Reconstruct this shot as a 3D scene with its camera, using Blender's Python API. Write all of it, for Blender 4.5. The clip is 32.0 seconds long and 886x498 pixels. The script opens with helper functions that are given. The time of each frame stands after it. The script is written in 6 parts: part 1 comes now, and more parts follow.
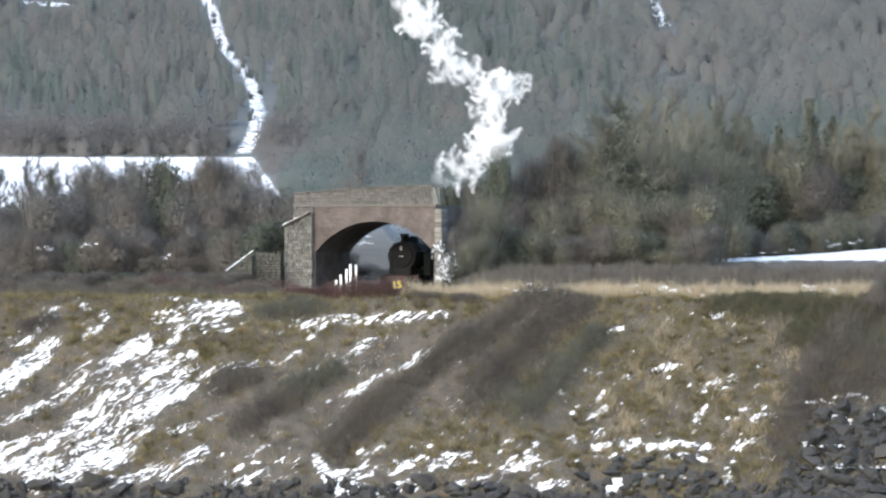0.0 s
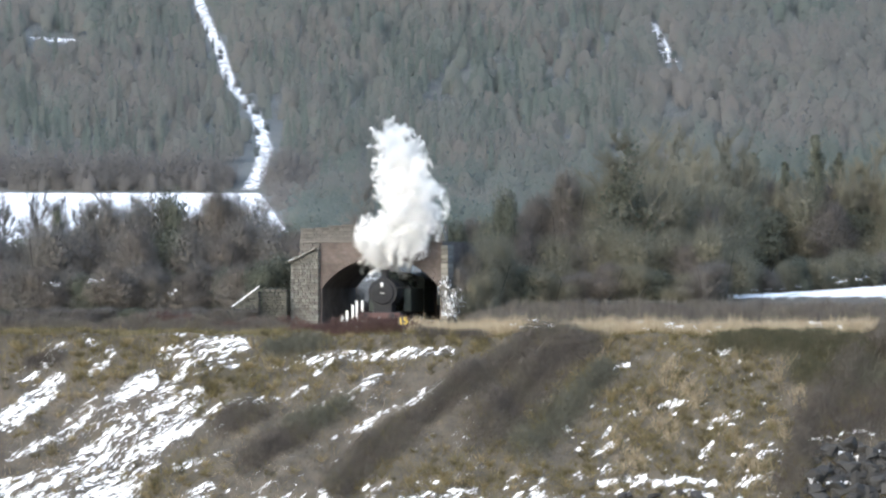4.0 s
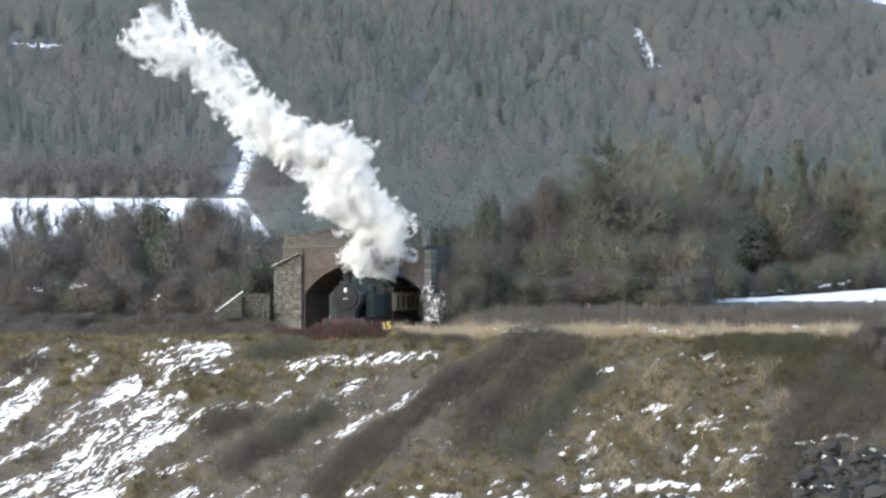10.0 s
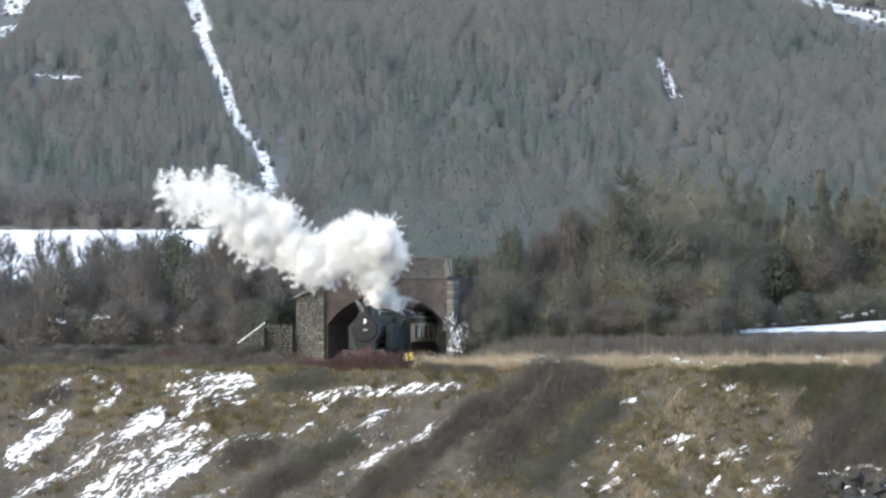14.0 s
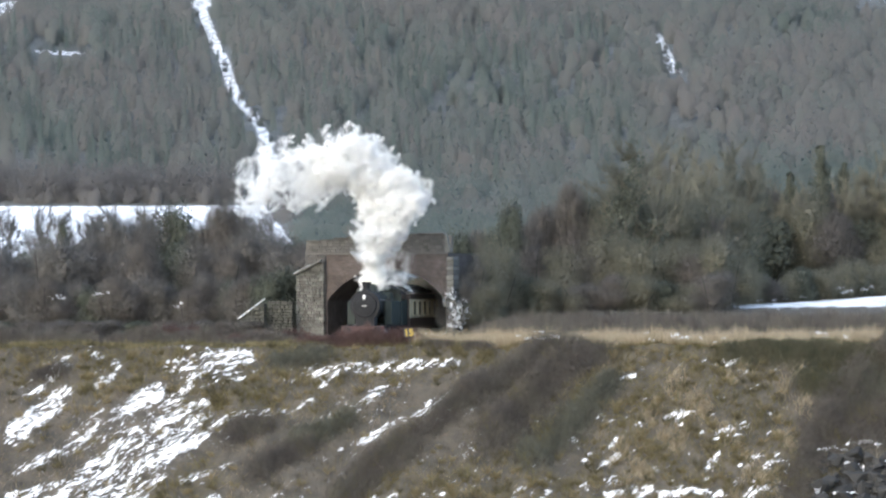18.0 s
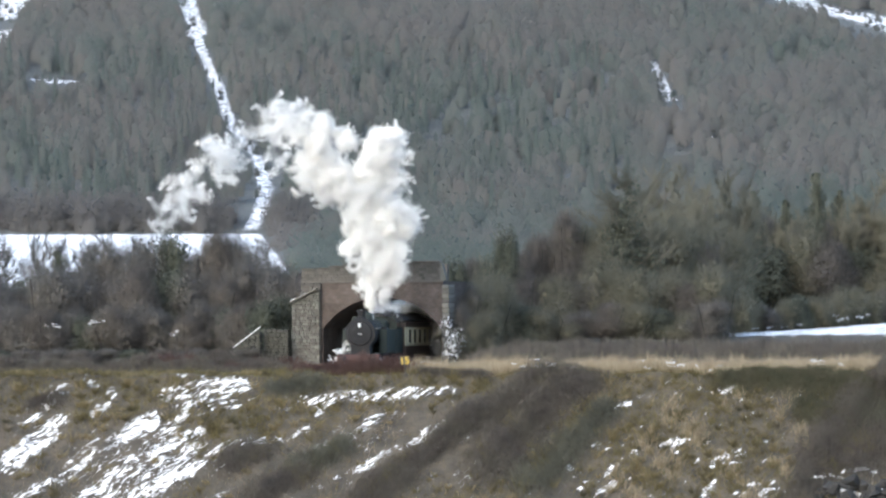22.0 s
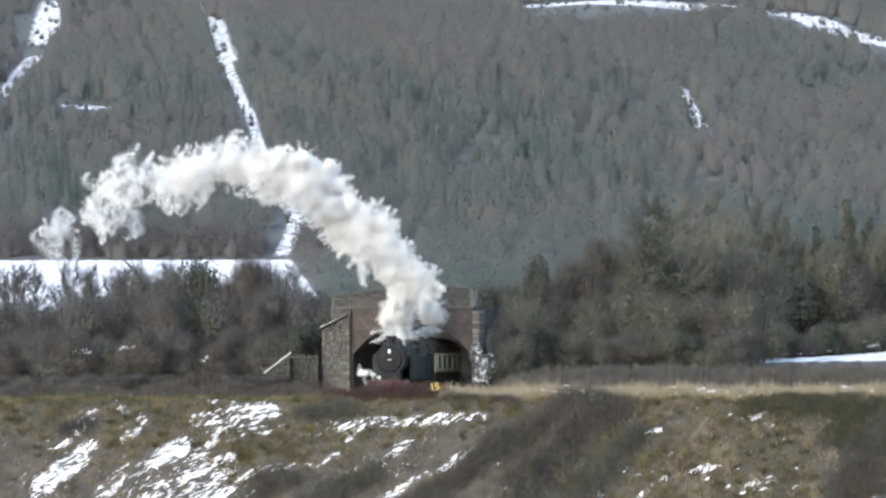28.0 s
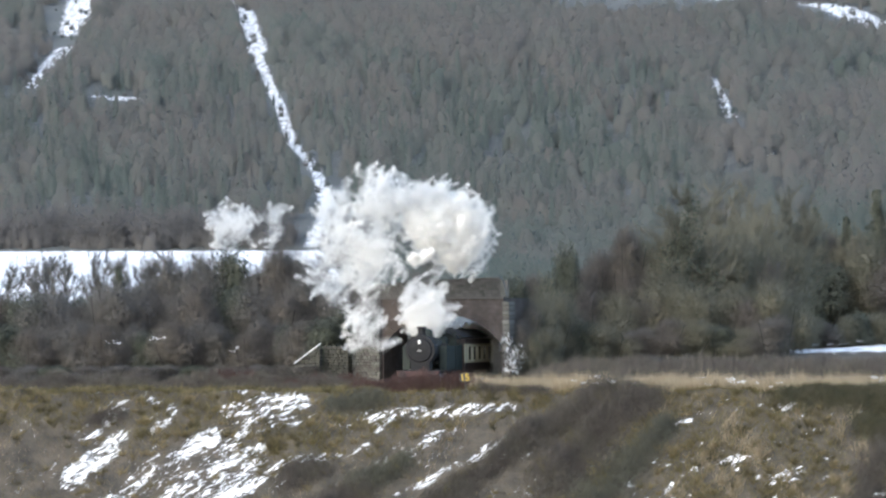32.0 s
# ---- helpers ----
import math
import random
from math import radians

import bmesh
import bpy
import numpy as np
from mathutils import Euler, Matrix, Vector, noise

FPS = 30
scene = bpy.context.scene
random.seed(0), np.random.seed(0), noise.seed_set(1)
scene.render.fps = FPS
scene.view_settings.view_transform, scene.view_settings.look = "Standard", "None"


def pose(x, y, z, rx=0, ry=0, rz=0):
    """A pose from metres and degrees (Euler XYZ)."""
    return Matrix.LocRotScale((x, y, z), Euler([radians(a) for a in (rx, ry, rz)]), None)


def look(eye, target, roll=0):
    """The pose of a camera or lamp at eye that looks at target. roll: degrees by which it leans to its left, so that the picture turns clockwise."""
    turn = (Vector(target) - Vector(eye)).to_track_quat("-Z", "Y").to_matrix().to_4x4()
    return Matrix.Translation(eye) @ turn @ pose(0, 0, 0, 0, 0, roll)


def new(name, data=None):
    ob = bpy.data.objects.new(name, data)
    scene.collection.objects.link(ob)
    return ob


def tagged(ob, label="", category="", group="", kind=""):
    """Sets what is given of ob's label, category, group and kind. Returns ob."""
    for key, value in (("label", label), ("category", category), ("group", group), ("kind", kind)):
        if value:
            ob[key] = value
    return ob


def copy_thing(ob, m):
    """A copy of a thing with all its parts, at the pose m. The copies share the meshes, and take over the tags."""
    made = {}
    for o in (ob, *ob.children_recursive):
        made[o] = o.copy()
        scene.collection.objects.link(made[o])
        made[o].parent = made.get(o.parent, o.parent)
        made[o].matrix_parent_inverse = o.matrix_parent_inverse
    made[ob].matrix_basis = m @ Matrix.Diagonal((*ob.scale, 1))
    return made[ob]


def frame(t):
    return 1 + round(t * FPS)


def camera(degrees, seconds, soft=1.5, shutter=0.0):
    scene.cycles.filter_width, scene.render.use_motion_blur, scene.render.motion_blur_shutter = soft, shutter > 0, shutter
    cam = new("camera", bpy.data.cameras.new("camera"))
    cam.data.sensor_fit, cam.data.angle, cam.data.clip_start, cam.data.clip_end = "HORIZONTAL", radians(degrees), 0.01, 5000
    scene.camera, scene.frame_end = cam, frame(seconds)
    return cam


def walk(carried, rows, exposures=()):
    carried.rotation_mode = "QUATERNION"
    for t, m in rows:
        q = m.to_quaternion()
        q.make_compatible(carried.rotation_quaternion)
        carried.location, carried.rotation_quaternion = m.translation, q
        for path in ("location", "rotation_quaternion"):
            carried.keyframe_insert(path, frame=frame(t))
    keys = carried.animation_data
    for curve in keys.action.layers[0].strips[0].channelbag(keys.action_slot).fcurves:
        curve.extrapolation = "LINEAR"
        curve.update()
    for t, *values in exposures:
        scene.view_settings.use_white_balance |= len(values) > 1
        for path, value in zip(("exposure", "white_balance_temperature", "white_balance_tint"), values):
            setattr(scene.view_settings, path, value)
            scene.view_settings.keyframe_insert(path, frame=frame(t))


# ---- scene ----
# ---------------- camera: a long lens on a low headland, hand-held pan and tilt ----------------
EYE = (0.0, 0.0, 4.0)
AIM = (
    (0.0, 0.0, -0.2111, 0.0), (0.5, 0.0767, -0.2476, 0.185), (1.0, 0.1228, -0.0923, 0.062), (1.5, 0.1318, 0.0068, 0.116),
    (2.0, 0.1303, 0.0035, 0.081), (2.5, 0.1419, 0.0402, 0.098), (3.0, 0.0802, 0.1034, 0.008), (3.5, 0.0794, 0.2187, 0.044),
    (5.5, 0.0821, 0.253, 0.073), (6.0, 0.1004, 0.2106, 0.088), (6.5, -0.1935, 0.2314, 0.153), (7.0, -0.0783, 0.2335, 0.092),
    (7.5, -0.0637, 0.1894, 0.003), (8.0, -0.1036, 0.1942, 0.019), (8.5, -0.1302, 0.1856, 0.01), (9.0, -0.1838, 0.1563, -0.031),
    (9.5, -0.2189, 0.2292, -0.063), (10.0, -0.1313, 0.2992, -0.036), (10.5, 0.0336, 0.3915, -0.018), (11.0, 0.1035, 0.335, -0.141),
    (11.5, -0.1135, 0.3583, -0.147), (12.0, -0.0348, 0.4056, -0.174), (12.5, 0.0184, 0.458, -0.196), (13.0, -0.0297, 0.5439, -0.057),
    (13.5, 0.1019, 0.5755, -0.132), (14.0, 0.1481, 0.6841, -0.125), (14.5, 0.1171, 0.6232, -0.161), (16.5, 0.187, 0.6912, -0.213),
    (17.0, 0.213, 0.6868, -0.235), (17.5, 0.2135, 0.532, -0.156), (18.0, 0.1456, 0.3839, -0.171), (18.5, 0.0084, 0.4062, -0.067),
    (19.0, 0.1451, 0.4975, -0.221), (19.5, 0.138, 0.6091, -0.216), (20.0, 0.1751, 0.5631, -0.207), (20.5, 0.1654, 0.4338, -0.101),
    (21.0, 0.0997, 0.4881, -0.165), (21.5, 0.1339, 0.6141, -0.195), (22.0, 0.0897, 0.7331, -0.214), (22.5, 0.1885, 0.747, -0.187),
    (23.0, 0.2084, 0.7485, -0.214), (23.5, 0.0764, 0.7926, -0.103), (24.0, -0.0074, 0.8734, -0.161), (24.5, 0.2258, 0.9112, -0.224),
    (25.0, 0.1783, 0.9775, -0.196), (25.5, 0.3203, 1.0015, -0.288), (27.5, 0.4214, 1.012, -0.246), (28.0, 0.4653, 1.0579, -0.169),
    (28.5, 0.5212, 1.0484, -0.202), (29.0, 0.5016, 0.9612, -0.137), (29.5, 0.4877, 0.8532, -0.182), (30.0, 0.5733, 0.9888, -0.139),
    (30.5, 0.5981, 1.0785, -0.14), (31.0, 0.6066, 1.0237, -0.118), (31.5, 0.8322, 0.995, -0.226), (32.0, 0.8395, 0.9431, -0.196),
)


def aim(yaw, pitch, roll):
    a, b = radians(yaw), radians(pitch)
    d = Vector((-math.sin(a) * math.cos(b), math.cos(a) * math.cos(b), math.sin(b)))
    return look(EYE, Vector(EYE) + d * 100, roll)


cam = camera(11.0, 32.0, soft=2.4)
walk(cam, [(t, aim(y, p, r)) for t, y, p, r in AIM], exposures=[(0.0, 1.86, 6340, 6), (3.0, 1.83, 6340, 6), (6.0, 1.73, 6320, 6), (14.0, 1.65, 6300, 6), (32.0, 1.51, 6280, 6)])

# ---------------- light: bright hazy winter sky ----------------
SUN_EL, SUN_AZ = radians(32), radians(215)
world = bpy.data.worlds.new("sky")
scene.world = world
world.use_nodes = True
wn = world.node_tree.nodes
sky = wn.new("ShaderNodeTexSky")
sky.sky_type, sky.sun_disc, sky.sun_elevation, sky.sun_rotation = "NISHITA", False, SUN_EL, SUN_AZ
sky.dust_density, sky.air_density = 2.0, 1.0
wn["Background"].inputs[1].default_value = 0.15
world.node_tree.links.new(sky.outputs[0], wn["Background"].inputs[0])
sun = new("sun", bpy.data.lights.new("sun", "SUN"))
sun.data.energy, sun.data.angle, sun.data.color = 0.7, radians(70), (1.0, 0.97, 0.93)
sun.matrix_basis = look((0, 0, 0), (-math.sin(SUN_AZ) * math.cos(SUN_EL), -math.cos(SUN_AZ) * math.cos(SUN_EL), -math.sin(SUN_EL)))


# ---------------- materials ----------------
def nodes_of(name):
    m = bpy.data.materials.new(name)
    m.use_nodes = True
    nt = m.node_tree
    return m, nt, nt.nodes["Principled BSDF"]


def nz(nt, scale, detail=4, src=None, rough=0.6):
    n = nt.nodes.new("ShaderNodeTexNoise")
    n.inputs["Scale"].default_value, n.inputs["Detail"].default_value, n.inputs["Roughness"].default_value = scale, detail, rough
    if src is not None:
        nt.links.new(src, n.inputs["Vector"])
    return n.outputs["Fac"]


def ramp(nt, fac, stops):
    r = nt.nodes.new("ShaderNodeValToRGB")
    while len(r.color_ramp.elements) < len(stops):
        r.color_ramp.elements.new(0.5)
    for e, (p, c) in zip(r.color_ramp.elements, stops):
        e.position, e.color = p, (*c, 1)
    nt.links.new(fac, r.inputs[0])
    return r.outputs[0]


def mixc(nt, fac, a, b, mode="MIX"):
    n = nt.nodes.new("ShaderNodeMix")
    n.data_type, n.blend_type = "RGBA", mode
    for v, s in ((fac, n.inputs[0]), (a, n.inputs[6]), (b, n.inputs[7])):
        if isinstance(v, (int, float)):
            s.default_value = v
        elif isinstance(v, tuple):
            s.default_value = (*v, 1)
        else:
            nt.links.new(v, s)
    return n.outputs[2]


def calc(nt, op, a, b, clamp=False):
    n = nt.nodes.new("ShaderNodeMath")
    n.operation, n.use_clamp = op, clamp
    for v, s in ((a, n.inputs[0]), (b, n.inputs[1])):
        if isinstance(v, (int, float)):
            s.default_value = v
        else:
            nt.links.new(v, s)
    return n.outputs[0]


def coords(nt, scale=(1, 1, 1), rot=(0, 0, 0)):
    c = nt.nodes.new("ShaderNodeTexCoord")
    mp = nt.nodes.new("ShaderNodeMapping")
    mp.inputs["Scale"].default_value = scale
    mp.inputs["Rotation"].default_value = rot
    nt.links.new(c.outputs["Object"], mp.inputs["Vector"])
    return mp.outputs[0]


def bumped(nt, bsdf, fac, strength, dist=0.02):
    b = nt.nodes.new("ShaderNodeBump")
    b.inputs["Strength"].default_value, b.inputs["Distance"].default_value = strength, dist
    nt.links.new(fac, b.inputs["Height"])
    nt.links.new(b.outputs[0], bsdf.inputs["Normal"])


def attr(nt, name):
    a = nt.nodes.new("ShaderNodeAttribute")
    a.attribute_name = name
    return a.outputs["Fac"]


def plain(name, stops, scale=6.0, rough=0.8, metal=0.0, bump=0.3, fine=40.0, shine=0.5):
    """Noise-varied surface at two scales."""
    m, nt, b = nodes_of(name)
    v = coords(nt)
    f = calc(nt, "ADD", calc(nt, "MULTIPLY", nz(nt, scale, 5, v), 0.7), calc(nt, "MULTIPLY", nz(nt, fine, 3, v), 0.3))
    n = len(stops)
    nt.links.new(ramp(nt, f, [(0.32 + 0.36 * i / max(1, n - 1), c) for i, c in enumerate(stops)]), b.inputs["Base Color"])
    b.inputs["Roughness"].default_value, b.inputs["Metallic"].default_value = rough, metal
    b.inputs["Specular IOR Level"].default_value = shine
    if bump:
        bumped(nt, b, f, bump)
    return m


def leafy(name, stops, rough=0.85, see=0.4, tint=None, patch=1.1):
    """Blades, twigs and leaves: each piece takes its own shade; some light passes through."""
    m, nt, b = nodes_of(name)
    if tint:
        f = attr(nt, tint)
    else:
        g = nt.nodes.new("ShaderNodeNewGeometry")
        f = calc(nt, "ADD", calc(nt, "MULTIPLY", g.outputs["Random Per Island"], 0.4), calc(nt, "MULTIPLY", calc(nt, "SUBTRACT", calc(nt, "MULTIPLY", nz(nt, patch, 6, coords(nt)), 2.4), 0.7), 0.6))
    n = len(stops)
    col = ramp(nt, f, [(0.08 + 0.84 * i / max(1, n - 1), c) for i, c in enumerate(stops)])
    nt.links.new(col, b.inputs["Base Color"])
    b.inputs["Roughness"].default_value = rough
    if see:
        t = nt.nodes.new("ShaderNodeBsdfTranslucent")
        nt.links.new(col, t.inputs[0])
        mx = nt.nodes.new("ShaderNodeMixShader")
        mx.inputs[0].default_value = see
        nt.links.new(b.outputs[0], mx.inputs[1])
        nt.links.new(t.outputs[0], mx.inputs[2])
        nt.links.new(mx.outputs[0], nt.nodes["Material Output"].inputs[0])
    return m


def ground_material():
    m, nt, b = nodes_of("winter_ground")
    v = coords(nt)
    snow, wood = attr(nt, "snow"), attr(nt, "wood")
    turn = nt.nodes.new("ShaderNodeMapping")
    turn.inputs["Scale"].default_value = (0.26, 1.0, 0.25)
    nt.links.new(coords(nt, (1, 1, 1), (0, 0, radians(-38))), turn.inputs["Vector"])
    streak = nz(nt, 6.5, 8, turn.outputs[0], 0.76)
    coarse = nz(nt, 0.75, 6, v, 0.75)
    n = nt.nodes.new("ShaderNodeMix")
    nt.links.new(wood, n.inputs[0])
    nt.links.new(streak, n.inputs[2])
    nt.links.new(coarse, n.inputs[3])
    patchy = calc(nt, "MULTIPLY", calc(nt, "SUBTRACT", nz(nt, 1.3, 5, turn.outputs[0], 0.65), 0.5), calc(nt, "SUBTRACT", 1.6, calc(nt, "MULTIPLY", wood, 1.6)))
    edge = calc(nt, "ADD", calc(nt, "ADD", snow, patchy), calc(nt, "MULTIPLY", calc(nt, "SUBTRACT", n.outputs[0], 0.5), 2.8))
    gate = calc(nt, "GREATER_THAN", snow, 0.02)
    mask = calc(nt, "MULTIPLY", gate, calc(nt, "MULTIPLY", calc(nt, "SUBTRACT", edge, 0.5), 9.0, True), True)
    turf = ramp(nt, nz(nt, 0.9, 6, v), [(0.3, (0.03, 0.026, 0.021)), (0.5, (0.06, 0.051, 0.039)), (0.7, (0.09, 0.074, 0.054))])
    # woodland floor, toned to match the haze-lightened wood above it
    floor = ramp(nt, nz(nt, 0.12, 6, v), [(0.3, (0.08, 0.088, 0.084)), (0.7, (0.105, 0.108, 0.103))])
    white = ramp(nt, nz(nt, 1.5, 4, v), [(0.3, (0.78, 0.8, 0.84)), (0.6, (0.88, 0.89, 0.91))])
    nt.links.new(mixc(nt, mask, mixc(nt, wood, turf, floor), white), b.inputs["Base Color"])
    b.inputs["Roughness"].default_value = 0.9
    bumped(nt, b, nz(nt, 5.0, 5, v), 0.5, 0.1)
    return m


def brick_material():
    m, nt, b = nodes_of("weathered_brick")
    t = nt.nodes.new("ShaderNodeTexBrick")
    c = nt.nodes.new("ShaderNodeTexCoord")
    sw = nt.nodes.new("ShaderNodeSeparateXYZ")
    cb = nt.nodes.new("ShaderNodeCombineXYZ")
    nt.links.new(c.outputs["Object"], sw.inputs[0])
    nt.links.new(calc(nt, "ADD", sw.outputs[0], sw.outputs[1]), cb.inputs[0])
    nt.links.new(sw.outputs[2], cb.inputs[1])
    nt.links.new(cb.outputs[0], t.inputs["Vector"])
    t.inputs["Scale"].default_value = 1.0
    t.inputs["Brick Width"].default_value, t.inputs["Row Height"].default_value, t.inputs["Mortar Size"].default_value = 0.225, 0.075, 0.008
    t.inputs["Color1"].default_value, t.inputs["Color2"].default_value, t.inputs["Mortar"].default_value = (0.065, 0.051, 0.046, 1), (0.105, 0.079, 0.069, 1), (0.115, 0.104, 0.096, 1)
    v = coords(nt)
    soot = ramp(nt, nz(nt, 0.8, 6, v), [(0.35, (0.55, 0.52, 0.5)), (0.6, (1.0, 1.0, 1.0))])
    bloom = calc(nt, "MULTIPLY", calc(nt, "SUBTRACT", nz(nt, 1.7, 6, v, 0.7), 0.56), 4.0, True)
    worn = mixc(nt, calc(nt, "MULTIPLY", bloom, 0.55), mixc(nt, 1.0, t.outputs[0], soot, "MULTIPLY"), (0.2, 0.185, 0.17))
    nt.links.new(worn, b.inputs["Base Color"])
    b.inputs["Roughness"].default_value = 0.9
    bumped(nt, b, t.outputs["Fac"], -0.4)
    return m


def rock_material(name, dark, light, snowy):
    """Stone that varies from block to block; old snow lies on its upward faces."""
    m, nt, b = nodes_of(name)
    v = coords(nt)
    oi = nt.nodes.new("ShaderNodeObjectInfo")
    f = calc(nt, "ADD", calc(nt, "MULTIPLY", nz(nt, 3.0, 6, v), 0.6), calc(nt, "MULTIPLY", oi.outputs["Random"], 0.4))
    col = ramp(nt, f, [(0.25, dark), (0.75, light)])
    g = nt.nodes.new("ShaderNodeNewGeometry")
    s = nt.nodes.new("ShaderNodeSeparateXYZ")
    nt.links.new(g.outputs["Normal"], s.inputs[0])
    up = calc(nt, "ADD", s.outputs[2], calc(nt, "MULTIPLY", calc(nt, "SUBTRACT", nz(nt, 1.2, 4, v), 0.5), 1.6))
    up = calc(nt, "ADD", up, calc(nt, "MULTIPLY", oi.outputs["Random"], 0.3))
    k = calc(nt, "MULTIPLY", calc(nt, "SUBTRACT", up, 1.75 - snowy), 8.0, True)
    nt.links.new(mixc(nt, k, col, (0.85, 0.86, 0.88)), b.inputs["Base Color"])
    b.inputs["Roughness"].default_value = 0.85
    bumped(nt, b, nz(nt, 9.0, 5, v), 0.6, 0.04)
    return m


M_GROUND = ground_material()
M_BRICK = brick_material()
M_STONE = rock_material("pale_limestone", (0.085, 0.08, 0.07), (0.19, 0.178, 0.155), 0.38)
M_RUBBLE = rock_material("rubble_stone", (0.055, 0.052, 0.047), (0.115, 0.106, 0.096), 0.42)
M_WING = rock_material("lichened_stone", (0.075, 0.072, 0.064), (0.165, 0.16, 0.145), 0.3)
M_MOSSY = rock_material("mossy_dark_stone", (0.03, 0.03, 0.024), (0.062, 0.06, 0.05), 0.0)
M_ROCK = rock_material("dark_boulder", (0.011, 0.0105, 0.0098), (0.034, 0.032, 0.0295), 0.3)
M_SNOW = plain("settled_snow", [(0.8, 0.82, 0.86), (0.89, 0.9, 0.92)], 3, 0.8)
M_BLACK = plain("sooty_black_paint", [(0.011, 0.011, 0.013), (0.021, 0.021, 0.023)], 4, 0.7, 0.0, 0.15, shine=0.2)
M_GREEN = plain("dark_green_paint", [(0.02, 0.026, 0.024), (0.034, 0.042, 0.038)], 3, 0.65, 0.0, 0.1, shine=0.2)
M_RED = plain("faded_red_paint", [(0.035, 0.012, 0.011), (0.06, 0.018, 0.016)], 4, 0.6)
M_STEEL = plain("worn_steel", [(0.2, 0.2, 0.2), (0.35, 0.34, 0.33)], 8, 0.4, 0.8, 0.1)
M_CREAM = plain("cream_coach_paint", [(0.42, 0.37, 0.25), (0.5, 0.45, 0.32)], 2, 0.5, 0.0, 0.05)
M_BROWN = plain("chocolate_coach_paint", [(0.03, 0.02, 0.016), (0.05, 0.032, 0.025)], 2, 0.5, 0.0, 0.05)
M_ROOF = plain("sooty_roof_paint", [(0.028, 0.028, 0.03), (0.05, 0.05, 0.05)], 2, 0.85, shine=0.2)
M_PANE = plain("dark_window_glass", [(0.02, 0.022, 0.024), (0.035, 0.037, 0.04)], 1, 0.12, 0.0, 0.0)
M_WHITE = plain("white_paint", [(0.7, 0.7, 0.68), (0.82, 0.82, 0.8)], 6, 0.6)
M_YELLOW = plain("yellow_sign_paint", [(0.4, 0.27, 0.03), (0.5, 0.34, 0.05)], 6, 0.5)
M_SIGN = plain("dark_sign_plate", [(0.03, 0.03, 0.03), (0.06, 0.055, 0.05)], 6, 0.6)
M_WOODPOST = plain("grey_weathered_timber", [(0.12, 0.11, 0.09), (0.24, 0.22, 0.19)], 9, 0.85)
M_BARK = plain("bare_bark", [(0.09, 0.08, 0.065), (0.17, 0.155, 0.13)], 5, 0.9)
M_STEAM, _nt, _b = nodes_of("white_steam")
_b.inputs["Base Color"].default_value = (0.985, 0.985, 0.985, 1)
_b.inputs["Roughness"].default_value = 1.0
_t = _nt.nodes.new("ShaderNodeBsdfTranslucent")
_t.inputs[0].default_value = (0.985, 0.985, 0.985, 1)
_x = _nt.nodes.new("ShaderNodeMixShader")
_x.inputs[0].default_value = 0.45
_nt.links.new(_b.outputs[0], _x.inputs[1])
_nt.links.new(_t.outputs[0], _x.inputs[2])
_nt.links.new(_x.outputs[0], _nt.nodes["Material Output"].inputs[0])
L_OLIVE = leafy("rough_olive_grass", [(0.06, 0.052, 0.024), (0.13, 0.11, 0.046), (0.2, 0.162, 0.072), (0.15, 0.138, 0.06), (0.25, 0.198, 0.098)])
L_TAN = leafy("dry_tan_grass", [(0.24, 0.192, 0.126), (0.396, 0.324, 0.222), (0.48, 0.408, 0.3)])
L_BRAMBLE = leafy("bare_bramble", [(0.06, 0.054, 0.05), (0.1, 0.089, 0.08), (0.14, 0.12, 0.104), (0.105, 0.1, 0.08), (0.19, 0.158, 0.132)], patch=0.5)
L_RED = leafy("red_stemmed_scrub", [(0.063, 0.0378, 0.0342), (0.104, 0.0594, 0.0522), (0.081, 0.0585, 0.0468)])
# twigs, ivy and olive twigs: tones raised to stand in for veiling haze
L_TWIG = leafy("winter_twigs", [(0.119, 0.113, 0.106), (0.165, 0.154, 0.142), (0.216, 0.2, 0.18)], see=0.5)
L_IVY = leafy("dark_ivy", [(0.066, 0.074, 0.056), (0.1, 0.109, 0.084), (0.14, 0.146, 0.116)], see=0.5)
L_OLIVETREE = leafy("olive_winter_twigs", [(0.14, 0.137, 0.102), (0.194, 0.185, 0.137), (0.214, 0.202, 0.156)], see=0.5)
L_THORN = leafy("grey_thorn_twigs", [(0.09, 0.082, 0.076), (0.14, 0.127, 0.115), (0.18, 0.16, 0.142), (0.15, 0.145, 0.12)], see=0.5, patch=0.5)
L_MOSSBRAMBLE = leafy("mossy_bramble", [(0.07, 0.07, 0.055), (0.105, 0.104, 0.082), (0.13, 0.128, 0.1), (0.15, 0.14, 0.112)], patch=0.5)
L_LITTER = leafy("grey_brown_litter", [(0.05, 0.043, 0.037), (0.085, 0.072, 0.06), (0.12, 0.1, 0.08), (0.17, 0.135, 0.1)])
L_LOWBRAMBLE = leafy("low_green_bramble", [(0.0562, 0.0586, 0.0375), (0.0938, 0.0915, 0.0562), (0.125, 0.11, 0.075)])
# distance haze is put into these hill tones: lightened and cooled base colours
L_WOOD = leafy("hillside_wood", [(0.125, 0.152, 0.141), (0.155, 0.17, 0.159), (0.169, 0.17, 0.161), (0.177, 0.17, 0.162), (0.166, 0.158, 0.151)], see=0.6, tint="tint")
L_TUSSOCK = leafy("tussock_grass", [(0.07, 0.062, 0.032), (0.14, 0.116, 0.055), (0.2, 0.162, 0.08), (0.26, 0.205, 0.115)], tint="tint")
L_SNOWTWIG = leafy("snow_dusted_twigs", [(0.1, 0.095, 0.085), (0.13, 0.12, 0.1), (0.85, 0.86, 0.88), (0.9, 0.9, 0.92)])


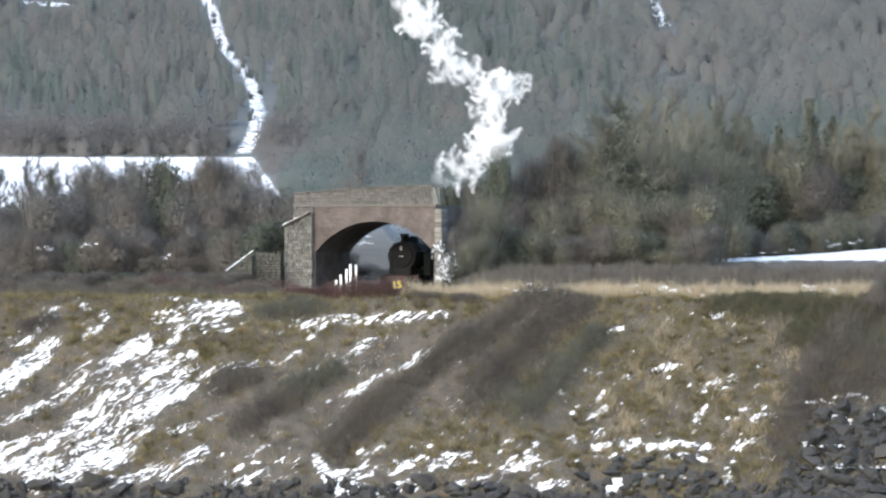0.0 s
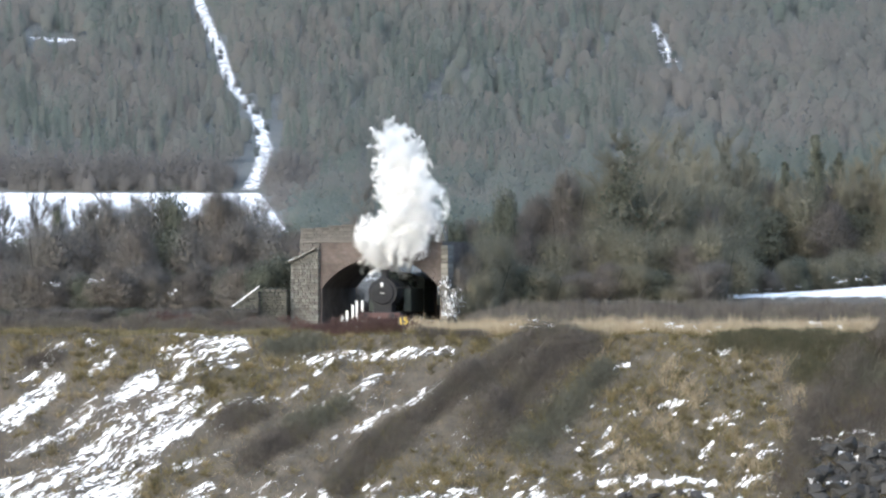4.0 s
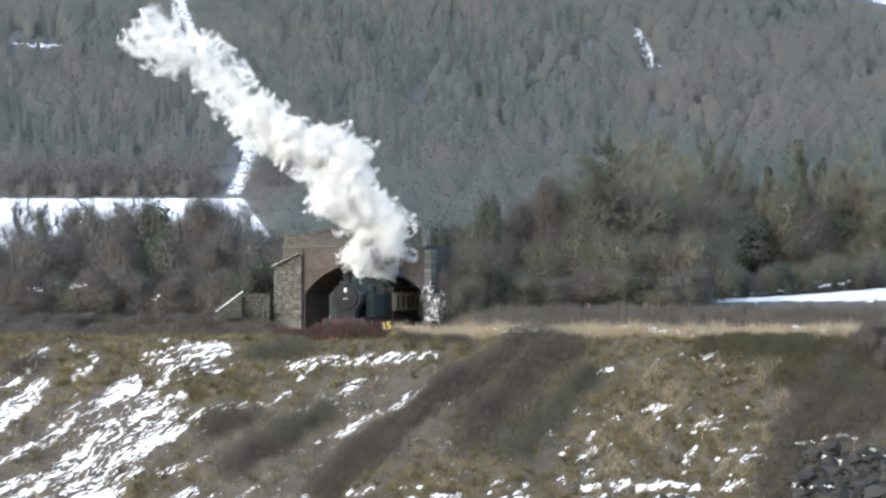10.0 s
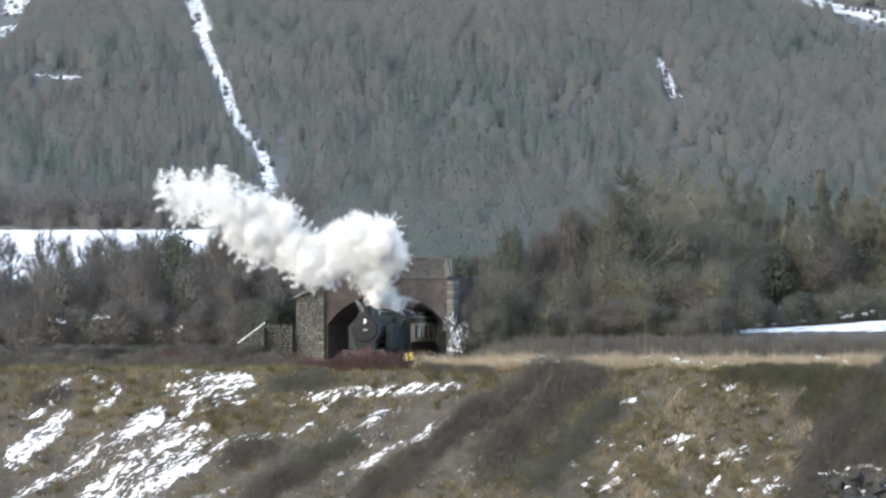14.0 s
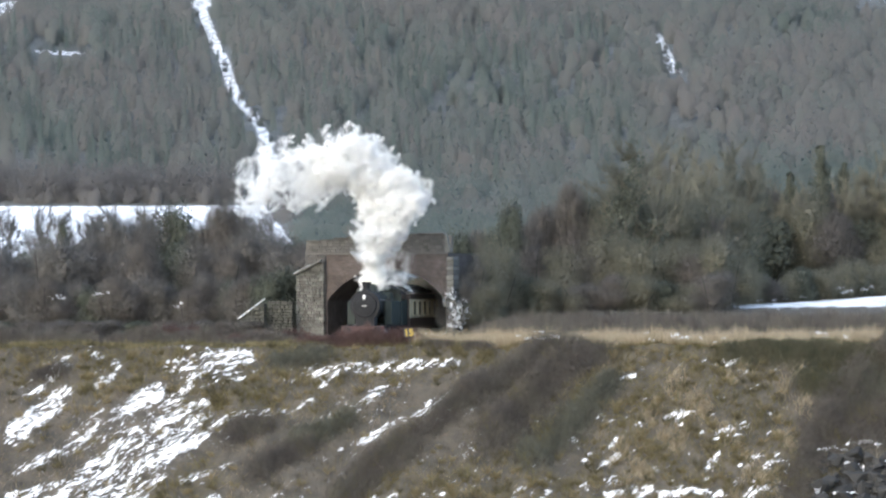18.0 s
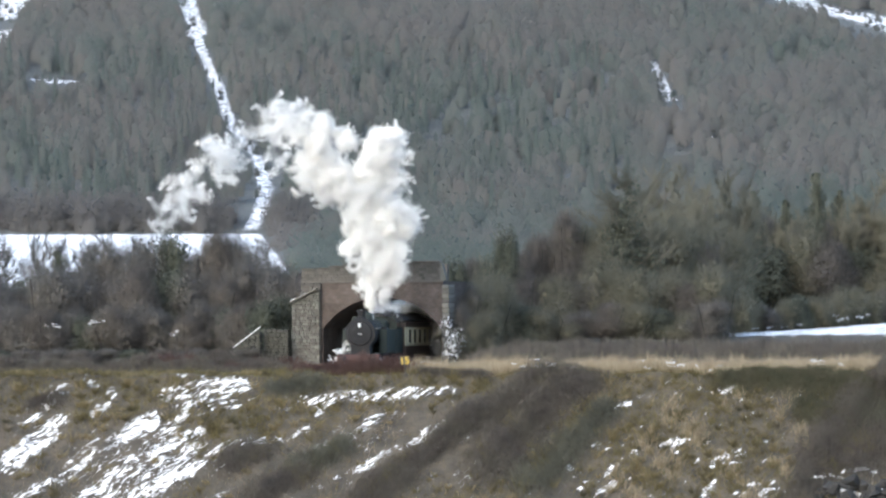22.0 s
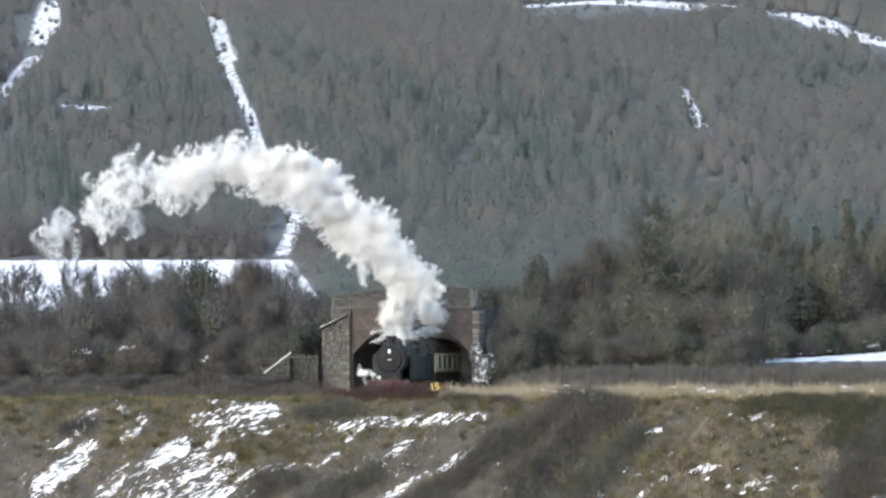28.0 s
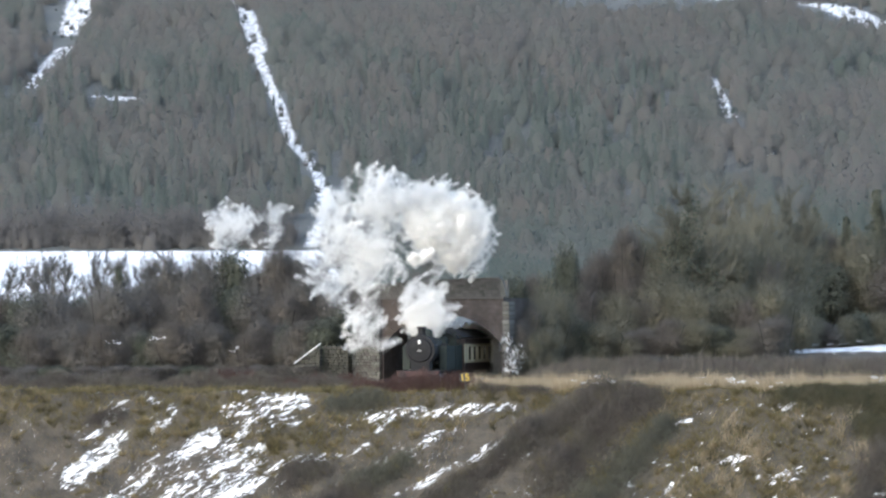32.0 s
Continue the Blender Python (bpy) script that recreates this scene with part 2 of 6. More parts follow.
# ---------------- building helpers ----------------
def mesh_of(name, verts, faces, mat, smooth=False):
    me = bpy.data.meshes.new(name)
    me.from_pydata([tuple(v) for v in verts], [], [tuple(f) for f in faces])
    me.materials.append(mat)
    if smooth:
        me.shade_smooth()
    return me


def tri_mesh(name, tris, mat, normals=None):
    """One mesh from an array of triangles (n, 3, 3); normals: the way the mass they belong to faces."""
    tris = np.array(tris, dtype=np.float32).reshape(-1, 3, 3)
    n = len(tris)
    if normals is not None:
        back = (np.cross(tris[:, 1] - tris[:, 0], tris[:, 2] - tris[:, 0]) * normals).sum(1) < 0
        tris[back] = tris[back][:, ::-1]
    me = bpy.data.meshes.new(name)
    me.vertices.add(n * 3)
    me.vertices.foreach_set("co", tris.ravel())
    me.loops.add(n * 3)
    me.loops.foreach_set("vertex_index", np.arange(n * 3, dtype=np.int32))
    me.polygons.add(n)
    me.polygons.foreach_set("loop_start", np.arange(0, n * 3, 3, dtype=np.int32))
    me.materials.append(mat)
    me.update(calc_edges=True)
    if normals is not None:
        me.normals_split_custom_set_from_vertices(np.repeat(unit(np.asarray(normals, float)), 3, 0).tolist())
    return me


def part(name, bm, material, parent, label=""):
    me = bm
    if isinstance(bm, bmesh.types.BMesh):
        me = bpy.data.meshes.new(name)
        bm.to_mesh(me)
        bm.free()
        me.materials.append(material)
    ob = new(name, me)
    ob.parent = parent
    if label:
        ob["label"] = label
    return ob


def thing(name, m, label, category, group="", kind=""):
    ob = new(name)
    ob.empty_display_size = 0.2
    ob.matrix_basis = m
    return tagged(ob, label, category, group, kind)


def box(bm, x0, x1, y0, y1, z0, z1, bevel=0.0):
    r = bmesh.ops.create_cube(bm, size=1.0)
    bmesh.ops.transform(bm, matrix=Matrix.LocRotScale(((x0 + x1) / 2, (y0 + y1) / 2, (z0 + z1) / 2), None, (x1 - x0, y1 - y0, z1 - z0)), verts=r["verts"])
    if bevel:
        bmesh.ops.bevel(bm, geom=list({e for v in r["verts"] for e in v.link_edges}), offset=bevel, segments=1, affect="EDGES")
    return bm


def tube(bm, a, b, r0, r1, n=16, caps=True):
    """A tapered cylinder from a to b."""
    a, b = Vector(a), Vector(b)
    q = (b - a).to_track_quat("Z", "Y")
    r = bmesh.ops.create_cone(bm, cap_ends=caps, segments=n, radius1=r0, radius2=r1, depth=(b - a).length)
    bmesh.ops.transform(bm, matrix=Matrix.Translation((a + b) / 2) @ q.to_matrix().to_4x4(), verts=r["verts"])
    return bm


def B():
    return bmesh.new()


def unit(v):
    return v / np.maximum(np.linalg.norm(v, axis=-1, keepdims=True), 1e-9)


def slivers(rng, p, d, length, width, face=None):
    """Thin pointed blades: roots p, directions d; face: the way their flat sides look."""
    n = len(p)
    d = unit(d)
    side = unit(np.cross(d, rng.normal(size=(n, 3)) if face is None else unit(face) + rng.normal(0, 0.3, (n, 3)))) * (np.broadcast_to(width, n)[:, None] / 2)
    return np.stack([p - side, p + side, p + d * np.broadcast_to(length, n)[:, None]], 1)


def flakes(rng, p, size, face=None):
    """Small three-cornered flakes turned every way, or mostly towards face."""
    n = len(p)
    a = unit(rng.normal(size=(n, 3)))
    if face is not None:
        a = unit(np.cross(unit(face) + rng.normal(0, 0.3, (n, 3)), a))
    b = unit(np.cross(a, rng.normal(size=(n, 3)) if face is None else unit(face) + rng.normal(0, 0.3, (n, 3))))
    s = np.broadcast_to(size, n)[:, None]
    return np.stack([p + a * s, p + (-0.5 * a + 0.86 * b) * s, p + (-0.5 * a - 0.86 * b) * s], 1)


def smooth(x, a, b):
    t = np.clip((np.asarray(x, float) - a) / (b - a), 0, 1)
    return t * t * (3 - 2 * t)


def wob(x, y, k=1.0):
    """Cheap rolling unevenness."""
    return (np.sin(x * 0.9 * k + 1.3) * np.cos(y * 0.7 * k + 0.4) + 0.5 * np.sin(x * 2.1 * k + y * 1.3 * k) + 0.3 * np.sin(x * 4.3 * k - y * 3.1 * k + 2.0)) / 1.8


# ---------------- ground: beach, bank, railway shelf, fields and wooded hill in one sheet ----------------
PROFILE_Y = (-3000, 0, 30, 60, 100, 150, 238, 249, 263, 268, 290, 340, 600, 700, 900, 1600, 2100, 2600, 4800)
PROFILE_Z = (2.2, 2.2, -0.5, -4.5, -9.0, -10.5, -11.5, -10.6, 0.2, 0.3, 0.4, 2.8, 5.0, 8.8, 18.5, 120, 200, 215, 150)


def ground_z(x, y):
    x, y = np.asarray(x, float), np.asarray(y, float)
    z = np.interp(y, PROFILE_Y, PROFILE_Z)
    z = z + 1.15 * smooth(x, -1.5, 5) * smooth(y, 266, 273) * (1 - 0.4 * smooth(y, 284, 302)) * (1 - smooth(y, 305, 345))
    z = z + 0.028 * np.clip(x - 12, 0, 20) * smooth(y, 285, 310) * (1 - smooth(y, 345, 420))
    bank = smooth(y, 247, 252) * (1 - smooth(y, 262, 268))
    z = z + bank * (0.35 * wob(x, y, 0.45) + 0.12 * wob(x, y, 1.7))
    hill = smooth(y, 900, 1000)
    return z + hill * 5 * wob(x / 60, y / 80)


def strip(x, y, pts, width):
    """1 inside a band of that width along the points, falling to 0 past its edge."""
    best = np.zeros(np.shape(x))
    for (x0, y0), (x1, y1) in zip(pts, pts[1:]):
        dx, dy = x1 - x0, y1 - y0
        t = np.clip(((x - x0) * dx + (y - y0) * dy) / (dx * dx + dy * dy), 0, 1)
        d = np.hypot(x - x0 - t * dx, y - y0 - t * dy)
        best = np.maximum(best, 1 - smooth(d, width * 0.35, width * 0.75))
    return best


# snowy rides, clearings and field on the hill (x, y in metres)
RIDES = (
    (3.1, ((-39.4, 907), (-38.4, 936), (-39.4, 984), (-43.2, 1038), (-49.5, 1092), (-54.4, 1138), (-59.7, 1196), (-67.0, 1275), (-73.7, 1337), (-81.3, 1432), (-89.7, 1525), (-102.6, 1625))),
    (7.0, ((-73.7, 1337), (-81.3, 1432), (-89.7, 1525), (-110, 1560))),
    (8.0, ((-129.2, 1243), (-133.0, 1322), (-134.5, 1400))),
    (9.0, ((-138.2, 1454), (-147.3, 1588))),
    (11.0, ((-106.5, 1226), (-97.5, 1229))),
    (3.6, ((54.7, 1252), (55.3, 1204), (56.0, 1164))),
    (1.8, ((60.8, 1080), (60.7, 1068))),
    (40.0, ((33.0, 1562), (70.0, 1558))),
    (17.0, ((83.0, 1580), (101.0, 1530), (114.0, 1450), (122.0, 1400), (137.0, 1340)))
)


def hill_snow(x, y, rides=RIDES):
    s = np.zeros(np.shape(x))
    for width, pts in rides:
        s = np.maximum(s, 0.62 * strip(x, y, pts, width))
    field = smooth(y, 420, 440) * (1 - smooth(y, 899, 903)) * (1 - smooth(x, -25 - (y - 700) * 0.065, -23 - (y - 700) * 0.065))
    return np.maximum(s, field)


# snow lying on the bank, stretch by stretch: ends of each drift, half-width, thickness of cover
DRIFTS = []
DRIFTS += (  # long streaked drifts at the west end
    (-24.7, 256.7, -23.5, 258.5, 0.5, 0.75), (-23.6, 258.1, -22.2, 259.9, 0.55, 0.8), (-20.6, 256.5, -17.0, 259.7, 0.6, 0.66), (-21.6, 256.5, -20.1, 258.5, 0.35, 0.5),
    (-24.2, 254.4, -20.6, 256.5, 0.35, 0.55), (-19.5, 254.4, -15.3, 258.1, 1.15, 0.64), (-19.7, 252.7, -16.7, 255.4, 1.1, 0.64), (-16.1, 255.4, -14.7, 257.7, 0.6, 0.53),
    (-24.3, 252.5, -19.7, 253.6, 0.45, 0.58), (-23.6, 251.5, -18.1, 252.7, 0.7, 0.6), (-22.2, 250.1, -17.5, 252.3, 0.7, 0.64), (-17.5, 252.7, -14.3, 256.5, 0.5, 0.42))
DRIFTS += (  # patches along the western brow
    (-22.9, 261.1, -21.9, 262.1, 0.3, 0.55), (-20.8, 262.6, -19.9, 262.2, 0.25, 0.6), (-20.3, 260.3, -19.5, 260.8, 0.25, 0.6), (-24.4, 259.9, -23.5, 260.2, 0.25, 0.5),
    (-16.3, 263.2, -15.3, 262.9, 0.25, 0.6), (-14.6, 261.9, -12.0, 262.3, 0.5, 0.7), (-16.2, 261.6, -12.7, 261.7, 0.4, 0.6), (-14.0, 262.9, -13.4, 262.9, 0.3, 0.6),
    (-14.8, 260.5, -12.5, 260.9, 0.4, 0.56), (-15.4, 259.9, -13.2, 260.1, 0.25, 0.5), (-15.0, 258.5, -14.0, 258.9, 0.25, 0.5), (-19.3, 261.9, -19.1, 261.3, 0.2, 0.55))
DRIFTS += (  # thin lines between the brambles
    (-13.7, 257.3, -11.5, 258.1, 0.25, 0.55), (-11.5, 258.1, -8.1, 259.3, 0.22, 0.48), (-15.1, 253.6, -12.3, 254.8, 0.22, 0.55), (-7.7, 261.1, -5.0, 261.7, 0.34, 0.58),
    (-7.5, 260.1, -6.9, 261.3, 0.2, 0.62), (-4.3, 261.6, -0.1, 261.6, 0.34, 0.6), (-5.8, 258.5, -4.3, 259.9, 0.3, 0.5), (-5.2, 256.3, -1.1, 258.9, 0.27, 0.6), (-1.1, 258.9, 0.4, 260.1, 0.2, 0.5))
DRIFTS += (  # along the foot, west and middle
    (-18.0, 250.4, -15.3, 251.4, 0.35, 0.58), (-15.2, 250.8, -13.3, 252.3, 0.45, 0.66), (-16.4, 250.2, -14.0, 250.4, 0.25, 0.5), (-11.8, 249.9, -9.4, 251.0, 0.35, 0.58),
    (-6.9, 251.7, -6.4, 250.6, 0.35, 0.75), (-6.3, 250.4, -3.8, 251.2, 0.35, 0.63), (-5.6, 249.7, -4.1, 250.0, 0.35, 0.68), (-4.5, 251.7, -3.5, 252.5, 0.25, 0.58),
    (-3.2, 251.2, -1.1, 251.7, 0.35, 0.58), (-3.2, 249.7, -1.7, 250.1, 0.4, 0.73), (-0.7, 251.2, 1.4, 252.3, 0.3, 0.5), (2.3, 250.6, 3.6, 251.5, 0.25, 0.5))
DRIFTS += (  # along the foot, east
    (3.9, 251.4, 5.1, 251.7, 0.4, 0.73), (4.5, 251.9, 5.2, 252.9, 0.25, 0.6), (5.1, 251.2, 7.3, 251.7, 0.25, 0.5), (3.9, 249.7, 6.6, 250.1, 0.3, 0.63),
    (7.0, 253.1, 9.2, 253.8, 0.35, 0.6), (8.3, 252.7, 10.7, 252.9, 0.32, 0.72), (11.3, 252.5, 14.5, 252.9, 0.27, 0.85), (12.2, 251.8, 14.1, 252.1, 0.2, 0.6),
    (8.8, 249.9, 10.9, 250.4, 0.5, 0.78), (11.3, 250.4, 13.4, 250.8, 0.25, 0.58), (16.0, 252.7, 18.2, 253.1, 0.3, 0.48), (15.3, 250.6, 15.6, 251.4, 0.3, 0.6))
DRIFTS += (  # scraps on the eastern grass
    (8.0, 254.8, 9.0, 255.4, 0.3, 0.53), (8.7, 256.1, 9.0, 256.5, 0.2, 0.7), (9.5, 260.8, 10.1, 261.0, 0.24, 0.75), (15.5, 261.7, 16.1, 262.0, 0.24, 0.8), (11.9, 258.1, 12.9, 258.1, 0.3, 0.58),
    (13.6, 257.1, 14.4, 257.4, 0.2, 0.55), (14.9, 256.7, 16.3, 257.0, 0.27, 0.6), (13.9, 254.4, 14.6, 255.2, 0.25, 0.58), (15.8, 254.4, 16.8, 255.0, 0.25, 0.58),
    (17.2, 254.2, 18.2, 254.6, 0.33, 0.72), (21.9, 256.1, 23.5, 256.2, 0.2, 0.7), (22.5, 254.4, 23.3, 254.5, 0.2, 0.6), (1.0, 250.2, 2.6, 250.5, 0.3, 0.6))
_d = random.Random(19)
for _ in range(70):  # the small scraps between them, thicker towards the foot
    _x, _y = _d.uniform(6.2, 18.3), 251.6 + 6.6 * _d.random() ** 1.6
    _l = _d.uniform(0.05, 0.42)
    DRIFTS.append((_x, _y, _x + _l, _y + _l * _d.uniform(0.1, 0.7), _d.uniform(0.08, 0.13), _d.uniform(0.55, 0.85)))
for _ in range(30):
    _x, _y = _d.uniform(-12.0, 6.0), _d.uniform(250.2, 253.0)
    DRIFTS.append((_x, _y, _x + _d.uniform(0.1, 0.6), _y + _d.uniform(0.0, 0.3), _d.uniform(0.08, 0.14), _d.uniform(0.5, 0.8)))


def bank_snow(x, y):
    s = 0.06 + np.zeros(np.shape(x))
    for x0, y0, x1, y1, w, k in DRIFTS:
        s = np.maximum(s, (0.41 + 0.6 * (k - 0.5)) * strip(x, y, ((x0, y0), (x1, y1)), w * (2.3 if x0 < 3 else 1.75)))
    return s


def olive_ground(x, y):
    """1 where the bank's grass is olive and ochre, 0 where it is grey-brown litter and stems."""
    s = smooth(y, 260.0, 261.6) * (x < 8)
    for x0, y0, x1, y1, w in ((-14, 259.5, -8.5, 260.6, 2.4), (-20.5, 260.4, -17.0, 261.6, 1.4), (-16.5, 252.0, -13.5, 254.2, 1.2), (-4.0, 252.6, 2.0, 253.6, 1.6), (9.8, 261.5, 12.5, 251.6, 4.2), (14.5, 261.0, 17.5, 252.2, 3.9), (-1.5, 252.6, 8.0, 252.8, 1.7)):
        s = np.maximum(s, strip(x, y, ((x0, y0), (x1, y1)), w * 1.6))
    return s


def field_edge(x):
    """How far back the snow reaches in the field, to the foot of its hedge."""
    return 309.5 + 0.65 * (x - 19) + 0.1 * np.clip(x - 24, 0, 12) ** 2


def field_snow(x, y):
    near = 305.2 - 0.24 * (x - 18) + 0.9 * wob(x, y, 1.6)
    far = field_edge(x) + 1.2 * wob(x, y, 2.3)
    return 0.7 * smooth(x, 17.4, 19.4) * smooth(y, near, near + 1.6) * (1 - smooth(y, far - 0.5, far + 1.5))


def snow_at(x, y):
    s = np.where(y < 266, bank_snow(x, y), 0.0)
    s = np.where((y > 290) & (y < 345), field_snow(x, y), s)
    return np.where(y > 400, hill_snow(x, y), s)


def build_ground():
    ys = np.concatenate([[-3000, -600, -100, -10], np.arange(0, 236, 12), np.arange(236, 247, 0.5), np.arange(247, 268, 0.16), np.arange(268, 300, 0.4), np.arange(300, 345, 1.5), np.arange(345, 620, 15),
                         np.arange(620, 1700, 3.0), np.arange(1700, 2600, 25), [2800, 3300, 4000, 4800]])
    u = np.linspace(-1, 1, 401)
    half = np.interp(ys, [-3000, 0, 345, 620, 1700, 4800], [60, 40, 40, 90, 190, 700])
    X = np.concatenate([np.full((len(ys), 1), -3000.0), np.full((len(ys), 1), -900.0), half[:, None] * u, np.full((len(ys), 1), 900.0), np.full((len(ys), 1), 3000.0)], 1)
    Y = np.repeat(ys[:, None], X.shape[1], 1)
    Z = ground_z(X, Y)
    r, c = X.shape
    i = (np.arange(r - 1)[:, None] * c + np.arange(c - 1)).ravel()
    quads = np.stack([i, i + 1, i + c + 1, i + c], 1)
    me = bpy.data.meshes.new("ground")
    me.vertices.add(r * c)
    me.vertices.foreach_set("co", np.stack([X, Y, Z], -1).astype(np.float32).ravel())
    me.loops.add(len(quads) * 4)
    me.loops.foreach_set("vertex_index", quads.astype(np.int32).ravel())
    me.polygons.add(len(quads))
    me.polygons.foreach_set("loop_start", np.arange(0, len(quads) * 4, 4, dtype=np.int32))
    me.update(calc_edges=True)
    me.shade_smooth()
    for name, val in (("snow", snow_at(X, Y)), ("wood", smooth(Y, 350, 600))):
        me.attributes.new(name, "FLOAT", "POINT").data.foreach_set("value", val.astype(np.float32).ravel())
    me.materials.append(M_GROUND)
    tagged(new("ground", me), "rough winter grass bank and hillside with patches of snow", "ground", kind="structure")


build_ground()


def build_woods():
    """The bare wood that covers the hill, thousands of small crowns."""
    rng = np.random.default_rng(5)
    n = 11000
    y = np.sqrt(rng.uniform(650.0 ** 2, 1720.0 ** 2, n))
    x = rng.uniform(-0.118, 0.118, n) * y
    sp = np.maximum.reduce([hill_snow(x, y + k, RIDES[2:]) for k in (12, 24, 36, 48, 60)] + [hill_snow(x, y), hill_snow(x, y + 8)])
    for k in (12, 24, 36):
        sp = np.where((y > 1030) & (y < 1330), np.maximum(sp, hill_snow(x, y + k, RIDES[:1])), sp)
    for k in (72, 86):
        sp = np.maximum(sp, hill_snow(x, y + k, RIDES[4:]))
    y[:520] = rng.uniform(904.5, 922, 520)
    x[:520] = rng.uniform(-0.118, -0.03, 520) * y[:520]
    sp = np.where(y < 1010, np.maximum(sp, strip(x, y, RIDES[0][1], 6.5)), sp)
    low = (y < 903) & (hill_snow(x - 1.0, y) > 0.5)
    small = (rng.uniform(0, 1, n) < np.where(y < 1330, 0.55, 0.3)) & (y > 930)      # saplings standing in the rides
    keep = (rng.uniform(0, 1, n) > sp * 1.9) & ~low
    small &= ~keep & ~low
    keep |= small
    x, y, small = x[keep], y[keep], small[keep]
    z = ground_z(x, y) - 1.6 * ((y < 930) & (x < -25))
    k = 112
    big = rng.uniform(0.7, 1.25, len(x)) * np.where(small, 0.3, 1.0)
    conifer = (rng.uniform(0, 1, len(x)) < 0.45) & (y < 1250) & (y > 925) & (x < 40)
    h = np.where(conifer, 10.5, 8.3) * big * (0.6 + 0.4 * smooth(y, 760, 950))
    rad = np.where(conifer, 1.6, 2.6) * big
    t = rng.uniform(0.03, 1.0, (len(x), k))
    ang = rng.uniform(0, 2 * np.pi, (len(x), k))
    prof = np.where(conifer[:, None], 1.05 - t, np.sqrt(np.clip(1 - (2 * t - 1.15) ** 2 * 0.9, 0.02, 1)))
    rr = rad[:, None] * prof * np.sqrt(rng.uniform(0.35, 1.1, t.shape))
    p = np.stack([x[:, None] + np.cos(ang) * rr, y[:, None] + np.sin(ang) * rr, z[:, None] + t * h[:, None] - 1.0], -1)
    d = np.stack([np.cos(ang) * 0.5, np.sin(ang) * 0.5, np.full(t.shape, 1.0)], -1) + rng.normal(0, 0.35, p.shape)
    ln = (rng.uniform(0.6, 1.5, t.shape) * big[:, None]).ravel()
    out = np.stack([np.cos(ang) * rr / rad[:, None], np.sin(ang) * rr / rad[:, None], 0.25 + 0.9 * t], -1).reshape(-1, 3) * 0.5 + (0, -0.4, 0.5)
    q = p.reshape(-1, 3)
    tris = np.where((np.arange(len(ln)) % 3 > 0)[:, None, None], flakes(rng, q, rng.uniform(0.15, 0.38, ln.shape), out), slivers(rng, q, d.reshape(-1, 3), ln, rng.uniform(0.1, 0.24, ln.shape), out))
    out = out + rng.normal(0, 0.06, out.shape)
    # the closed heart of each crown, uneven, seen from the front and above
    bm = B()
    bmesh.ops.create_icosphere(bm, subdivisions=2, radius=1.0)
    ball = np.array([[v.co[:] for v in f.verts] for f in bm.faces if f.normal.z > -0.35 and f.normal.y < 0.35])
    bm.free()
    s = ball.reshape(-1, 3)
    tt = (s[:, 2] + 1) / 2
    cone = s * np.stack([1.15 - tt, 1.15 - tt, np.ones(len(tt))], 1) / np.maximum(np.sqrt(1 - s[:, 2:] ** 2), 0.3)
    cone[:, 2] = s[:, 2]
    lump = 1 + 0.22 * np.sin(s @ np.array([3.1, 2.2, 4.0]) + rng.uniform(0, 6.3, (len(x), 1))) + 0.14 * np.sin(s @ np.array([-6.3, 4.2, 7.0]) + rng.uniform(0, 6.3, (len(x), 1)))
    form = np.where(conifer[:, None, None], cone, s) * lump[:, :, None] * np.where(y < 940, np.where(x < -25, 0.6, 0.9), 1.0)[:, None, None]
    core = np.stack([x[:, None] + form[..., 0] * rad[:, None] * 0.58, y[:, None] + form[..., 1] * rad[:, None] * 0.58, z[:, None] - 1.0 + h[:, None] * (0.4 + 0.38 * form[..., 2])], -1)
    face = (s.reshape(-1, 3, 3).mean(1) * 0.3 + (0, -0.4, 0.5)) + np.zeros((len(x), 1, 1))
    m = len(ball)
    tris = np.concatenate([tris, core.reshape(-1, 3, 3)])
    out = np.concatenate([out, face.reshape(-1, 3)])
    # crowns carry the haze-paled wood tones; tint picks among them
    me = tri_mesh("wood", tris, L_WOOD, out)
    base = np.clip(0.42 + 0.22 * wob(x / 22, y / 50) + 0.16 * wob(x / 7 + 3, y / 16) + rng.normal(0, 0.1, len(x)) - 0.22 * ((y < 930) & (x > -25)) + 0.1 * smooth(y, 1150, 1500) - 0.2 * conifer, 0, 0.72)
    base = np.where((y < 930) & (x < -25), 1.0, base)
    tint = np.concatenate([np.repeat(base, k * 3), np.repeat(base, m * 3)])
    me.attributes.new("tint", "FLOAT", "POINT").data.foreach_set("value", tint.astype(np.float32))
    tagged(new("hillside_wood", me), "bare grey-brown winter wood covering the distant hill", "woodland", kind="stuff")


build_woods()


